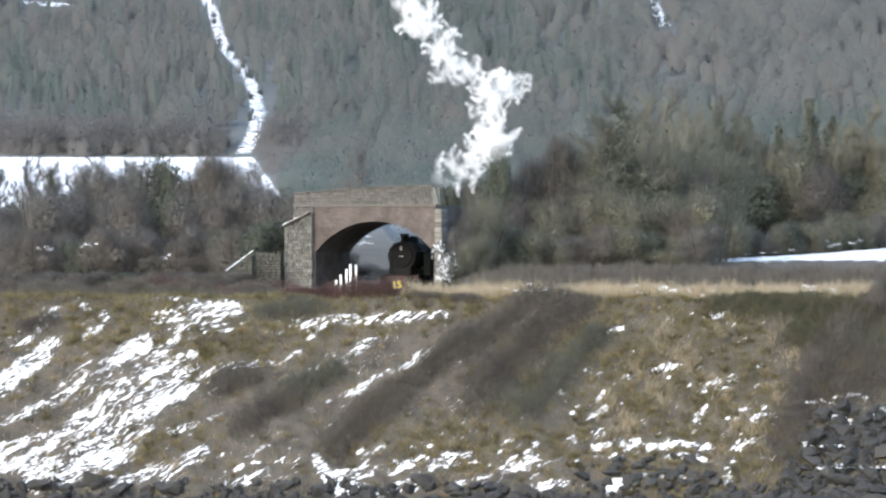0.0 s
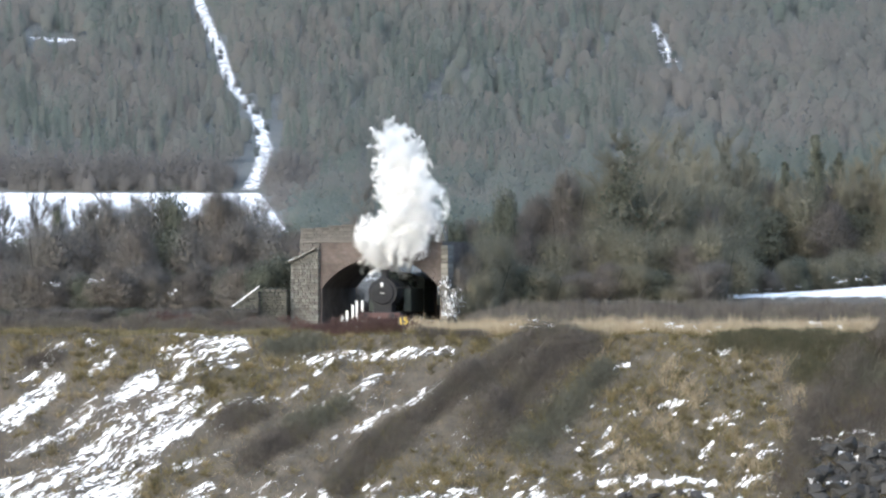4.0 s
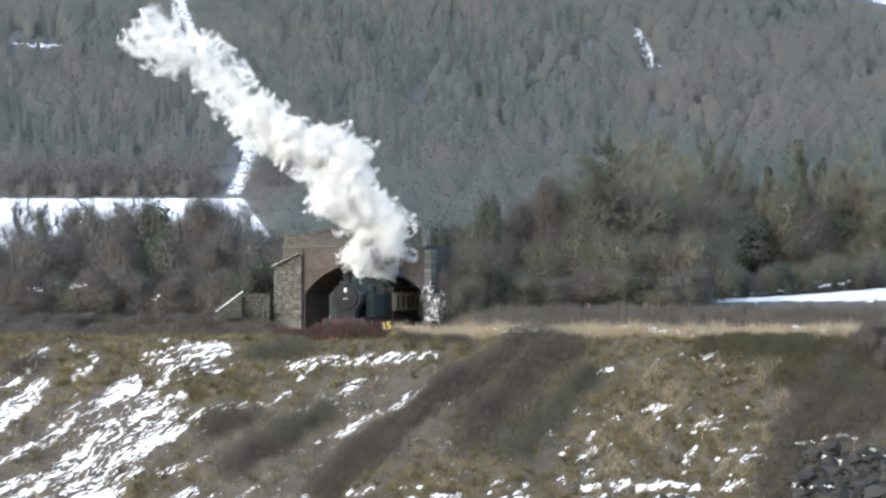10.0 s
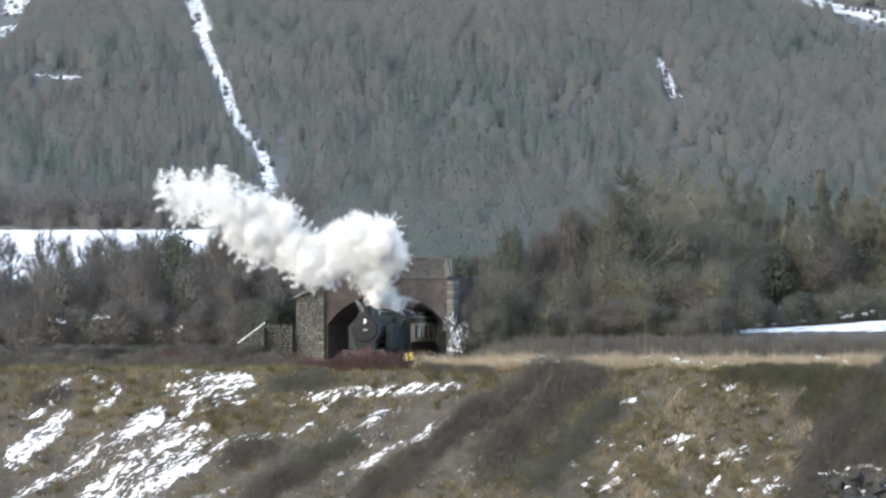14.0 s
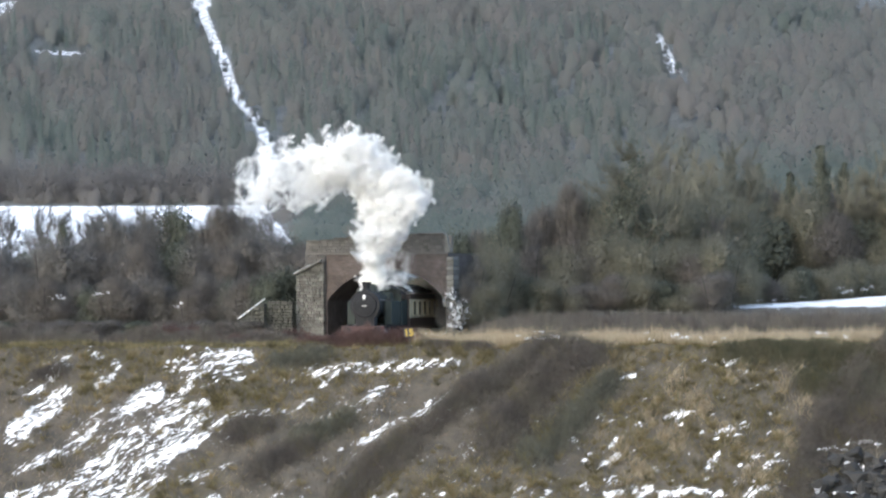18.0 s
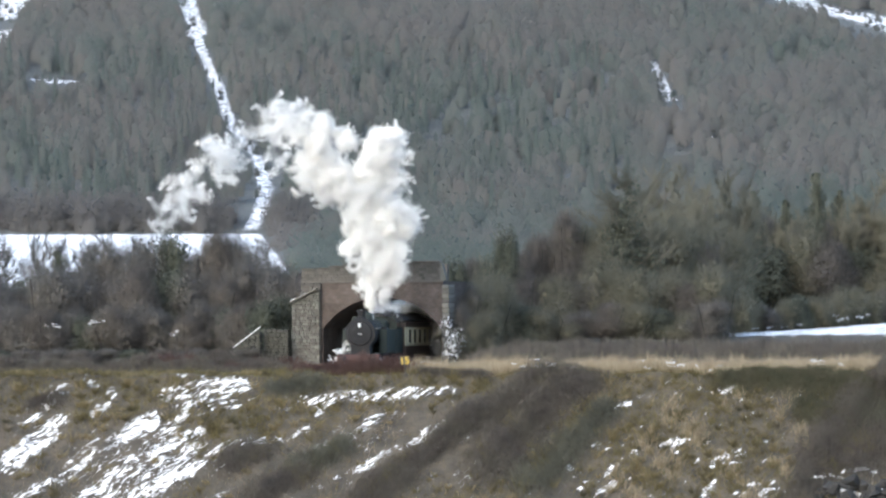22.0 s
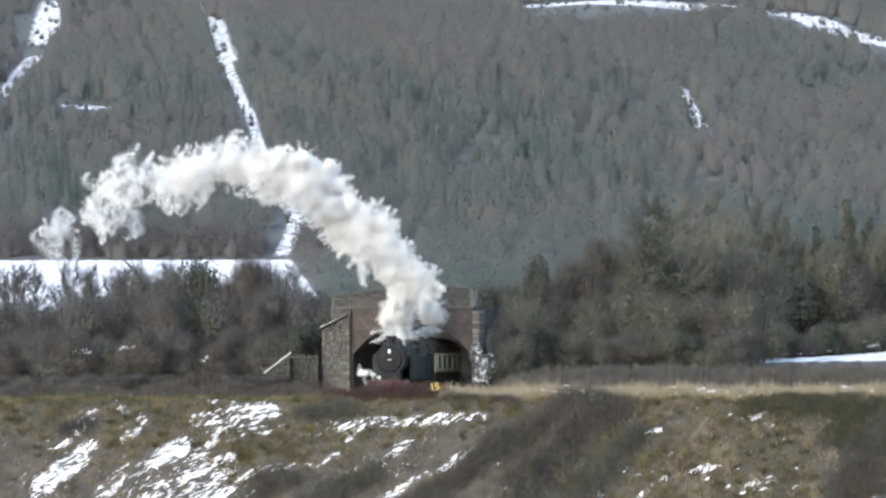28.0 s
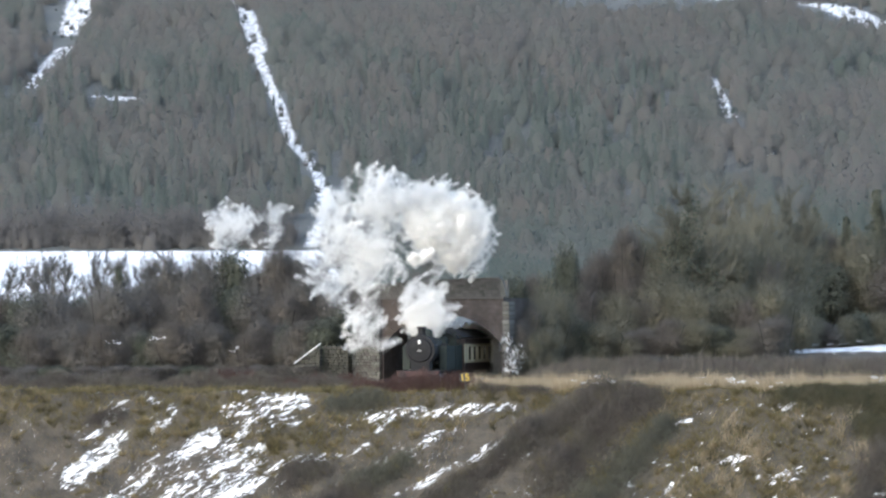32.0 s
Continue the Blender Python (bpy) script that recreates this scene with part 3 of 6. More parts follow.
# ---------------- the bank's cover ----------------
# bramble thickets on the bank: ends, half-width, height
THICKETS = [
    ((-4.5, 254.8), (0.2, 258.5), 0.8, 1.2, "dark"), ((0.2, 258.5), (5.7, 262.7), 1.0, 1.4, "dark"), ((2.1, 256.1), (4.7, 260.1), 1.3, 1.4, "dark"), ((4.7, 260.1), (7.9, 262.5), 1.2, 1.3, "dark"),
    ((4.3, 255.2), (6.8, 258.1), 1.2, 1.1, "moss"), ((6.8, 258.1), (8.8, 260.5), 0.9, 1.0, "moss"), ((-6.2, 252.3), (-4.2, 255.0), 0.9, 0.8, "dark"), ((-12.4, 256.5), (-10.6, 257.5), 0.8, 0.7, "dark"),
    ((-10.9, 254.2), (-8.3, 256.1), 0.8, 0.8, "dark"), ((-8.6, 256.5), (-6.1, 257.9), 0.8, 0.7, "moss"), ((-5.7, 253.4), (-2.6, 255.4), 0.9, 0.6, "dark"), ((-10.1, 262.0), (-7.5, 262.3), 0.7, 0.5, "moss"), ((-1.4, 263.2), (1.7, 263.2), 0.5, 0.6, "dark")]
THICKETS += [
    ((18.6, 252.3), (20.4, 256.5), 1.0, 1.3, "dark"), ((20.4, 256.5), (22.9, 260.5), 1.3, 1.4, "dark"), ((21.9, 256.9), (24.9, 258.5), 1.6, 0.9, "dark"), ((22.9, 260.1), (26.1, 260.9), 1.6, 1.0, "moss"),
    ((24.8, 261.9), (27.5, 264.0), 1.2, 1.9, "dark"), ((15.7, 262.3), (18.9, 262.5), 0.9, 0.9, "green"), ((18.9, 262.3), (23.7, 261.7), 1.2, 0.9, "green"), ((20.0, 260.1), (22.2, 259.7), 1.0, 0.7, "green"),
    ((-23.9, 261.1), (-22.3, 261.3), 0.5, 0.4, "dark"), ((-7.9, 264.2), (-2.9, 264.4), 1.0, 1.3, "red"), ((-17.5, 268.0), (-10.2, 268.0), 1.1, 1.2, "red"), ((-30, 267.0), (-12, 267.0), 1.2, 1.2, "dark")]


def in_thicket(x, y):
    s = np.zeros(np.shape(x))
    for a, b, w, h, _ in THICKETS:
        s = np.maximum(s, strip(x, y, (a, b), w * 1.3))
    return s


def build_thickets():
    rng = np.random.default_rng(11)
    for (x0, y0), (x1, y1), w, h, look_of in THICKETS:
        length = math.hypot(x1 - x0, y1 - y0)
        n = int(1150 * (length + w) * w * 1.4)
        t = rng.uniform(-0.12, 1.12, n)
        off = rng.normal(0, 0.5, (n, 2))
        off = off * w / np.maximum(1.0, np.hypot(off[:, 0], off[:, 1]) / 1.25)[:, None]
        x, y = x0 + (x1 - x0) * t + off[:, 0], y0 + (y1 - y0) * t + off[:, 1]
        dome = np.clip(1.15 - np.hypot(off[:, 0], off[:, 1]) / (w * 1.5), 0.1, 1) * np.clip(0.7 + 0.65 * wob(x, y, 0.8) + 0.25 * wob(x + 7, y, 2.3), 0.12, 1.5)
        z = ground_z(x, y) + rng.uniform(0, 0.85, n) * h * dome
        d = rng.normal(0, 0.55, (n, 3)) + (0.1, -0.25, 0.75)
        tr = slivers(rng, np.stack([x, y, z], 1), d, rng.uniform(0.15, 0.42, n), rng.uniform(0.018, 0.045, n))
        mat, name, label = {"dark": (L_BRAMBLE, "bramble_thicket", "dark brown leafless bramble thicket on the grassy bank"),
                            "moss": (L_MOSSBRAMBLE, "bramble_thicket", "grey-green mossy bramble thicket on the grassy bank"),
                            "green": (L_LOWBRAMBLE, "bramble_thicket", "low dark green bramble patch at the top of the bank"),
                            "red": (L_RED, "scrub_patch", "reddish bare-stemmed scrub beside the railway line")}[look_of]
        tagged(new(name, tri_mesh(name, tr, mat)), label, "bush", "thickets on the bank", "stuff")


def grass_patch(name, label, seed, n, xr, yr, ln, wd, mat, lean, dens):
    rng = np.random.default_rng(seed)
    x, y = rng.uniform(*xr, n), rng.uniform(*yr, n)
    keep = rng.uniform(0, 1, n) < dens(x, y)
    x, y = x[keep], y[keep]
    n = len(x)
    tuft = 0.65 + 0.5 * wob(x, y, 1.9)
    d = rng.normal(0, 0.33, (n, 3)) + lean
    tr = slivers(rng, np.stack([x, y, ground_z(x, y) - 0.03], 1), d, rng.uniform(*ln, n) * np.clip(tuft, 0.3, 1.3), rng.uniform(*wd, n))
    tagged(new(name, tri_mesh(name, tr, mat)), label, "grass", kind="stuff")


def build_tussocks():
    """Shaggy clumps that break up the turf."""
    rng = np.random.default_rng(41)
    n, k = 3600, 34
    x, y = rng.uniform(-33, 33, n), rng.uniform(249, 266, n)
    keep = rng.uniform(0, 1, n) < np.clip(1 - 1.5 * bank_snow(x, y), 0, 1) * (1 - in_thicket(x, y)) * (0.2 + 0.8 * olive_ground(x, y))
    x, y = x[keep], y[keep]
    n = len(x)
    s = rng.uniform(0.55, 1.25, n)
    a = rng.uniform(0, 2 * np.pi, (n, k))
    r = rng.uniform(0, 0.22, (n, k)) * s[:, None]
    px, py = x[:, None] + np.cos(a) * r, y[:, None] + np.sin(a) * r
    p = np.stack([px, py, ground_z(px, py)], -1).reshape(-1, 3)
    d = np.stack([np.cos(a) * 0.6, np.sin(a) * 0.6 - 0.25, np.full(a.shape, 0.75)], -1).reshape(-1, 3) + rng.normal(0, 0.2, (n * k, 3))
    ln = (rng.uniform(0.25, 0.6, (n, k)) * s[:, None]).ravel()
    me = tri_mesh("grass_tussocks", slivers(rng, p, d, ln, rng.uniform(0.02, 0.045, n * k)), L_TUSSOCK)
    me.attributes.new("tint", "FLOAT", "POINT").data.foreach_set("value", np.repeat(np.clip(0.5 + 0.3 * wob(x, y, 0.5) + rng.normal(0, 0.28, n), 0, 1), k * 3).astype(np.float32))
    tagged(new("grass_tussocks", me), "shaggy olive and ochre grass tussocks on the bank", "grass", kind="stuff")


build_thickets()
build_tussocks()
grass_patch("bank_grass", "rough olive and ochre winter grass on the bank", 21, 260000, (-34, 34), (248, 266.5), (0.18, 0.42), (0.02, 0.05), L_OLIVE, (0.05, -0.25, 0.6),
            lambda x, y: np.clip(1.0 - 1.3 * bank_snow(x, y), 0, 1) * (1 - 0.8 * in_thicket(x, y)) * (0.12 + 0.88 * olive_ground(x, y)))
grass_patch("bank_litter", "grey-brown dead stems and leaf litter on the bank", 27, 120000, (-34, 34), (248, 265), (0.12, 0.4), (0.02, 0.045), L_LITTER, (0.25, -0.3, 0.5),
            lambda x, y: np.clip(1.0 - 1.35 * bank_snow(x, y), 0, 1) * (1 - 0.8 * in_thicket(x, y)) * (1 - 0.85 * olive_ground(x, y)))
grass_patch("bank_straw", "pale dead straw among the bank grass", 22, 26000, (-34, 34), (249, 266.0), (0.25, 0.6), (0.02, 0.04), L_TAN, (0.05, -0.3, 0.6),
            lambda x, y: np.clip(0.75 - 1.2 * bank_snow(x, y), 0, 1) * (1 - in_thicket(x, y)) * smooth(wob(x, y, 0.6), -0.2, 0.5))
grass_patch("ochre_tufts", "tall ochre grass tufts on the eastern bank", 31, 30000, (8.5, 20), (252, 262.5), (0.45, 0.95), (0.02, 0.04), L_TAN, (0.12, -0.25, 0.8),
            lambda x, y: np.clip(1 - 1.6 * bank_snow(x, y), 0, 1) * (1 - in_thicket(x, y)) * smooth(wob(x + 3, y, 0.9) + 0.6 * wob(x, y + 5, 2.3), 0.05, 0.7) * 0.8)
grass_patch("thicket_straw", "pale dead stems leaning among the brambles", 29, 90000, (-14, 28), (250, 264), (0.5, 1.3), (0.015, 0.035), L_OLIVE, (-0.35, -0.3, 0.75),
            lambda x, y: in_thicket(x, y) * smooth(np.sin(1.5 * x - 1.25 * y + 1.6 * wob(x, y, 0.5)) + 0.7 * wob(x, y, 1.1), 0.25, 1.1))
grass_patch("tall_dry_grass", "tall pale dry grass along the top of the bank", 23, 56000, (-2.3, 40), (263.2, 267), (0.8, 1.4), (0.025, 0.05), L_TAN, (0.0, -0.1, 0.9),
            lambda x, y: np.where(x < 4, 1.0, 0.75) * (0.6 + 0.4 * smooth(wob(x, y, 0.8), -0.5, 0.3)))
grass_patch("brown_bracken", "brown dead bracken strip along the railway", 24, 26000, (1.0, 42), (269.5, 275), (0.6, 1.25), (0.03, 0.06), L_BRAMBLE, (0.0, -0.1, 0.9),
            lambda x, y: np.ones(np.shape(x)))
grass_patch("lineside_grass", "short brown lineside grass", 25, 30000, (-36, 0), (262.5, 276), (0.15, 0.4), (0.025, 0.05), L_BRAMBLE, (0.0, -0.1, 0.8),
            lambda x, y: np.where(x < -12, 1.0, 0.35))


def snow_clumps(name, label, seed, spots):
    """Small torn lumps of snow caught on stems and stones: x, y, height over the ground, run, count."""
    rng = np.random.default_rng(seed)
    tr = []
    for x, y, up, run, n in spots:
        cx, cz = x + rng.uniform(-run, run, n), up + rng.normal(0, 0.1, n)
        for a, c in zip(cx, cz):
            m = rng.integers(6, 22)
            w = rng.uniform(0.05, 0.16)
            p = np.stack([a + rng.normal(0, w, m), y + rng.normal(0, 0.05, m), ground_z(a, y) + c + rng.normal(0, 0.035, m)], 1)
            tr.append(flakes(rng, p, rng.uniform(0.02, 0.055, m)))
    tagged(new(name, tri_mesh(name, np.concatenate(tr), M_SNOW)), label, "snow", kind="stuff")


snow_clumps("snow_flecks", "small flecks of snow caught in the dry grass", 61, ((4.4, 262.75, 0.62, 1.3, 9), (13.9, 262.8, 0.6, 1.5, 9), (21.6, 263.0, 0.62, 1.0, 6), (9.5, 262.8, 0.5, 2.5, 3)))
snow_clumps("snow_flecks", "small flecks of snow caught under the field hedge", 62, ((17.0, 306.0, 0.35, 0.5, 3), (22.0, 309.0, 0.4, 2.0, 4), (27.0, 315.0, 0.6, 1.6, 7), (20.0, 303.4, 0.25, 1.6, 6)))
snow_clumps("snow_flecks", "scraps of snow among the brambles and boulders", 63, ((21.5, 255.2, 0.55, 2.0, 10), (23.5, 254.2, 0.5, 2.0, 9), (20.6, 252.0, 0.6, 1.5, 6), (23.0, 250.4, 0.7, 2.5, 12)))


def boulder_mesh(seed):
    rng = random.Random(seed)
    bm = B()
    for _ in range(15):
        v = Vector((rng.gauss(0, 1), rng.gauss(0, 1), rng.gauss(0, 1))).normalized()
        v *= rng.uniform(0.42, 0.56) / max(abs(v.x), abs(v.y), abs(v.z)) ** 0.45
        bm.verts.new(v)
    hull = bmesh.ops.convex_hull(bm, input=bm.verts)
    bmesh.ops.delete(bm, geom=[v for v in hull["geom_interior"] if isinstance(v, bmesh.types.BMVert)], context="VERTS")
    bmesh.ops.bevel(bm, geom=bm.edges, offset=0.018, segments=1, affect="EDGES")
    bmesh.ops.triangulate(bm, faces=bm.faces)
    me = bpy.data.meshes.new("boulder")
    bm.to_mesh(me)
    bm.free()
    me.materials.append(M_ROCK)
    return me


def build_boulders():
    rng = random.Random(8)
    shapes = [boulder_mesh(s) for s in range(9)]

    def lay(x, y, size):
        ob = new("boulder", rng.choice(shapes))
        s = Vector((size * rng.uniform(0.9, 1.5), size * rng.uniform(0.8, 1.2), size * rng.uniform(0.6, 0.9)))
        ob.matrix_basis = Matrix.LocRotScale((x, y, float(ground_z(x, y)) + s.z * 0.22), Euler((rng.uniform(-0.4, 0.4), rng.uniform(-0.4, 0.4), rng.uniform(0, 6.3))), s)
        tagged(ob, "dark angular rock-armour boulder flecked with snow", "boulder", "rock armour at the foot of the bank")

    for _ in range(170):
        t = rng.uniform(0, 1)
        lay(rng.uniform(17.8 + 3.2 * t, 28), 247.6 + 7.4 * t, rng.uniform(0.55, 1.25))
    for _ in range(92):
        lay(rng.uniform(-27, 20), rng.uniform(248.2, 250.0 + rng.uniform(0, 0.6)), rng.uniform(0.45, 1.1))
    for _ in range(28):
        lay(rng.uniform(9.0, 14.8), rng.uniform(249.8, 252.0), rng.uniform(0.5, 0.9))
    # the smaller stones that fill the gaps, one mass
    verts, faces = [], []
    for n in range(1150):
        if n < 640:
            t = rng.uniform(0, 1)
            x, y = rng.uniform(17.2 + 3.2 * t, 29), 247.4 + 7.9 * t
        else:
            x, y = rng.uniform(-28, 20), rng.uniform(246.6, 250.2)
        me = rng.choice(shapes)
        k, size = len(verts), rng.uniform(0.25, 0.7)
        m = Matrix.LocRotScale((x, y, float(ground_z(x, y)) + 0.1 * size), Euler((rng.uniform(0, 6), rng.uniform(0, 6), rng.uniform(0, 6))), (size * 1.3, size, size * 0.8))
        verts += [m @ v.co for v in me.vertices]
        faces += [[k + i for i in p.vertices] for p in me.polygons]
    tagged(new("small_rocks", mesh_of("small_rocks", verts, faces, M_ROCK)), "small dark angular stones between the boulders", "rocks", kind="stuff")


build_boulders()


# ---------------- brick and stone road bridge over the line ----------------
TURN = 14.0
BX, BY = -4.16, 280.0
HALF, SPRING, CROWN, DEEP = 3.72, 2.75, 4.65, 8.0
bridge = thing("road_bridge", pose(BX, BY, 0, 0, 0, -TURN), "weathered brick arch bridge with pale stone quoins over a railway", "bridge")


def arch_z(x):
    rise = CROWN - SPRING
    r = (HALF * HALF + rise * rise) / (2 * rise)
    return CROWN - r + math.sqrt(max(r * r - x * x, 0))


def slab_with_arch(x0, x1, y0, y1, top):
    """A wall from x0 to x1 with the arched opening cut through it."""
    xs = [x0, -HALF] + [-HALF + 2 * HALF * i / 28 for i in range(29)] + [HALF, x1]
    low = [-1.2, -1.2] + [arch_z(-HALF + 2 * HALF * i / 28) for i in range(29)] + [-1.2, -1.2]
    bm = B()
    rows = []
    for y in (y0, y1):
        rows.append(([bm.verts.new((x, y, z)) for x, z in zip(xs, low)], [bm.verts.new((x, y, top(x))) for x in xs]))
    (a0, a1), (b0, b1) = rows
    for i in range(len(xs) - 1):
        if abs(xs[i + 1] - xs[i]) > 1e-6:
            bm.faces.new((a0[i], a0[i + 1], a1[i + 1], a1[i]))
            bm.faces.new((b1[i], b1[i + 1], b0[i + 1], b0[i]))
            bm.faces.new((a1[i], a1[i + 1], b1[i + 1], b1[i]))
        bm.faces.new((b0[i], b0[i + 1], a0[i + 1], a0[i]))
    bm.faces.new((a0[0], a1[0], b1[0], b0[0]))
    bm.faces.new((b0[-1], b1[-1], a1[-1], a0[-1]))
    bmesh.ops.recalc_face_normals(bm, faces=bm.faces)
    return bm


part("arch_body", slab_with_arch(-3.95, 3.84, 0.0, DEEP, lambda x: 5.55), M_BRICK, bridge, "red-brown weathered brickwork")
bm = B()
box(bm, -5.15, 3.88, -0.07, 0.5, 5.55, 5.7, 0.02)
part("string_course", bm, M_RUBBLE, bridge, "weathered stone string course")


def parapet_top(x):
    return 6.76 - 0.0075 * (x - 3.0) ** 2


def parapet(y0, y1, x1=3.66):
    bm = B()
    n = 14
    lo, hi = [], []
    for i in range(n + 1):
        x = -5.1 + (x1 + 5.1) * i / n
        z = parapet_top(x)
        for y in (y0, y1):
            lo.append(bm.verts.new((x, y, 5.7)))
            hi.append(bm.verts.new((x, y, z)))
    for i in range(n):
        a, b, c, d = 2 * i, 2 * i + 1, 2 * i + 3, 2 * i + 2
        bm.faces.new((lo[a], lo[d], hi[d], hi[a]))
        bm.faces.new((lo[c], lo[b], hi[b], hi[c]))
        bm.faces.new((hi[a], hi[d], hi[c], hi[b]))
        bm.faces.new((lo[b], lo[c], lo[d], lo[a]))
    bm.faces.new((lo[0], hi[0], hi[1], lo[1]))
    bm.faces.new((lo[-1], hi[-1], hi[-2], lo[-2]))
    bmesh.ops.recalc_face_normals(bm, faces=bm.faces)
    return bm


part("parapet", parapet(0.06, 0.42), M_RUBBLE, bridge, "dark weathered stone parapet")
part("parapet", parapet(DEEP - 0.42, DEEP - 0.02, 2.2), M_RUBBLE, bridge, "dark weathered stone parapet")
_p = random.Random(19)
for row in range(6):
    x = -5.1
    while x < 3.6:
        w = min(_p.uniform(0.2, 0.5), 3.68 - x)
        z0 = 5.71 + 0.185 * row
        z1 = min(z0 + 0.18, parapet_top(x + w / 2) - 0.01)
        if w > 0.1 and z1 - z0 > 0.06:
            part("stone_block", box(B(), x + 0.008, x + w - 0.008, _p.uniform(-0.03, 0.03), 0.3, z0 + _p.uniform(0, 0.02), z1 - 0.006, 0.025), M_RUBBLE, bridge)
        x += w
for i in range(10):
    x = -5.1 + 0.876 * i
    z = parapet_top(x + 0.43)
    part("coping_stone", box(B(), x, x + 0.85, -0.06, 0.5, z, z + _p.uniform(0.06, 0.13), 0.03), M_RUBBLE, bridge)
# the parapet's end rakes down to the quoin
bm = B()
vs = [bm.verts.new(p) for y in (-0.03, 0.42) for p in ((3.66, y, 5.7), (4.02, y, 5.7), (3.78, y, 6.72), (3.66, y, 6.76))]
for f in ((0, 1, 2, 3), (7, 6, 5, 4), (0, 4, 5, 1), (1, 5, 6, 2), (2, 6, 7, 3), (3, 7, 4, 0)):
    bm.faces.new([vs[k] for k in f])
part("raked_end", bm, M_WING, bridge, "raked pale stone end of the parapet")
# ring of cut stones round the arch
for i in range(30):
    xa = -HALF + 2 * HALF * (i + 0.04) / 30
    xb = -HALF + 2 * HALF * (i + 0.96) / 30
    za, zb = arch_z(xa), arch_z(xb)
    nrm = Vector(((xa + xb) / 2, 0, (za + zb) / 2 - (CROWN - (HALF ** 2 + 1.9 ** 2) / 3.8))).normalized() * 0.42
    bm = B()
    vs = [bm.verts.new(p) for y in (-0.05, 0.3) for p in ((xa, y, za), (xb, y, zb), (xb + nrm.x, y, zb + nrm.z), (xa + nrm.x, y, za + nrm.z))]
    for f in ((0, 1, 2, 3), (7, 6, 5, 4), (0, 4, 5, 1), (1, 5, 6, 2), (2, 6, 7, 3), (3, 7, 4, 0)):
        bm.faces.new([vs[k] for k in f])
    part("arch_brick", bm, M_BRICK, bridge)


def block_pier(x0, x1, y0, y1, top, mat, seed, course=(0.26, 0.36), wide=0.55):
    """A pier of separate cut stones in courses."""
    rng = random.Random(seed)
    z, k = -1.0, 0
    while z < top(x0) - 0.05 or z < top(x1) - 0.05:
        h = rng.uniform(*course)
        n = max(1, round((x1 - x0) / wide))
        cuts = [x0] + [x0 + (x1 - x0) * (j + (0.3 if k % 2 else -0.1) + rng.uniform(-0.3, 0.3)) / n for j in range(1, n)] + [x1]
        for a, b in zip(cuts, cuts[1:]):
            t = min(z + h, top((a + b) / 2))
            if t - z > 0.05:
                j = rng.uniform(-0.05, 0.05)
                part("stone_block", box(B(), a + rng.uniform(0.004, 0.014), b - rng.uniform(0.004, 0.014), y0 + j, y1, z + rng.uniform(0.002, 0.02), t - rng.uniform(0.002, 0.02), rng.uniform(0.02, 0.05)), mat, bridge)
        z += h
        k += 1


block_pier(3.8, 4.26, -0.16, 1.2, lambda x: 5.6 - 0.9 * max(0.0, x - 3.8), M_STONE, 3)
block_pier(-5.1, -3.8, -0.16, 1.0, lambda x: 5.55, M_RUBBLE, 4, (0.12, 0.24), 0.3)
block_pier(-5.62, -3.84, -0.4, -0.18, lambda x: min(4.3 + (x + 5.62) * 0.5, 5.25), M_WING, 5, (0.1, 0.22), 0.26)
part("quoin_backing", box(B(), 3.85, 4.22, -0.1, 1.3, -1, 5.2), M_BRICK, bridge)
part("pier_backing", box(B(), -5.06, -3.86, -0.1, DEEP, -1, 5.5), M_BRICK, bridge)
part("wing_backing", box(B(), -5.58, -3.88, -0.3, 0.4, -1, 4.2), M_BRICK, bridge)

# wing wall stepping down beside the cutting, snow on its sloping coping
block_pier(-8.86, -7.2, -1.9, -1.3, lambda x: 1.5 + (x + 8.86) * 0.764, M_MOSSY, 8, (0.16, 0.26), 0.34)


def coping_run(x0, y0, z0, x1, y1, z1, mat, name, label, wide=0.6, thick=0.1):
    bm = B()
    a, b = Vector((x0, y0, z0)), Vector((x1, y1, z1))
    r = bmesh.ops.create_cube(bm, size=1.0)
    q = (b - a).to_track_quat("X", "Z")
    bmesh.ops.transform(bm, matrix=Matrix.LocRotScale((a + b) / 2, q, ((b - a).length, wide, thick)), verts=r["verts"])
    bmesh.ops.bevel(bm, geom=bm.edges[:], offset=0.02, segments=1, affect="EDGES")
    part(name, bm, mat, bridge, label)


coping_run(-5.7, -0.32, 4.36, -4.0, -0.32, 5.2, M_STONE, "sloping_coping", "snow-flecked sloping stone coping")
for a, b, th in ((0.0, 0.22, 0.05), (0.3, 0.42, 0.035), (0.46, 0.6, 0.03)):
    coping_run(-5.7 + 1.7 * a, -0.36, 4.42 + 0.84 * a, -5.7 + 1.7 * b, -0.36, 4.42 + 0.84 * b, M_SNOW, "snow_strip", "snow lying on the coping", 0.4, th)
block_pier(-7.18, -5.6, -1.2, -0.9, lambda x: 2.7 + 0.1 * x % 0.15, M_MOSSY, 6, (0.14, 0.26), 0.34)
coping_run(-8.86, -1.95, 1.64, -7.22, -1.6, 2.9, M_SNOW, "sloping_coping", "snow-covered sloping coping", 0.3, 0.05)
part("road_deck", box(B(), -5.0, 3.8, 0.45, DEEP - 0.45, 5.56, 5.62), M_RUBBLE, bridge, "narrow road across the bridge")

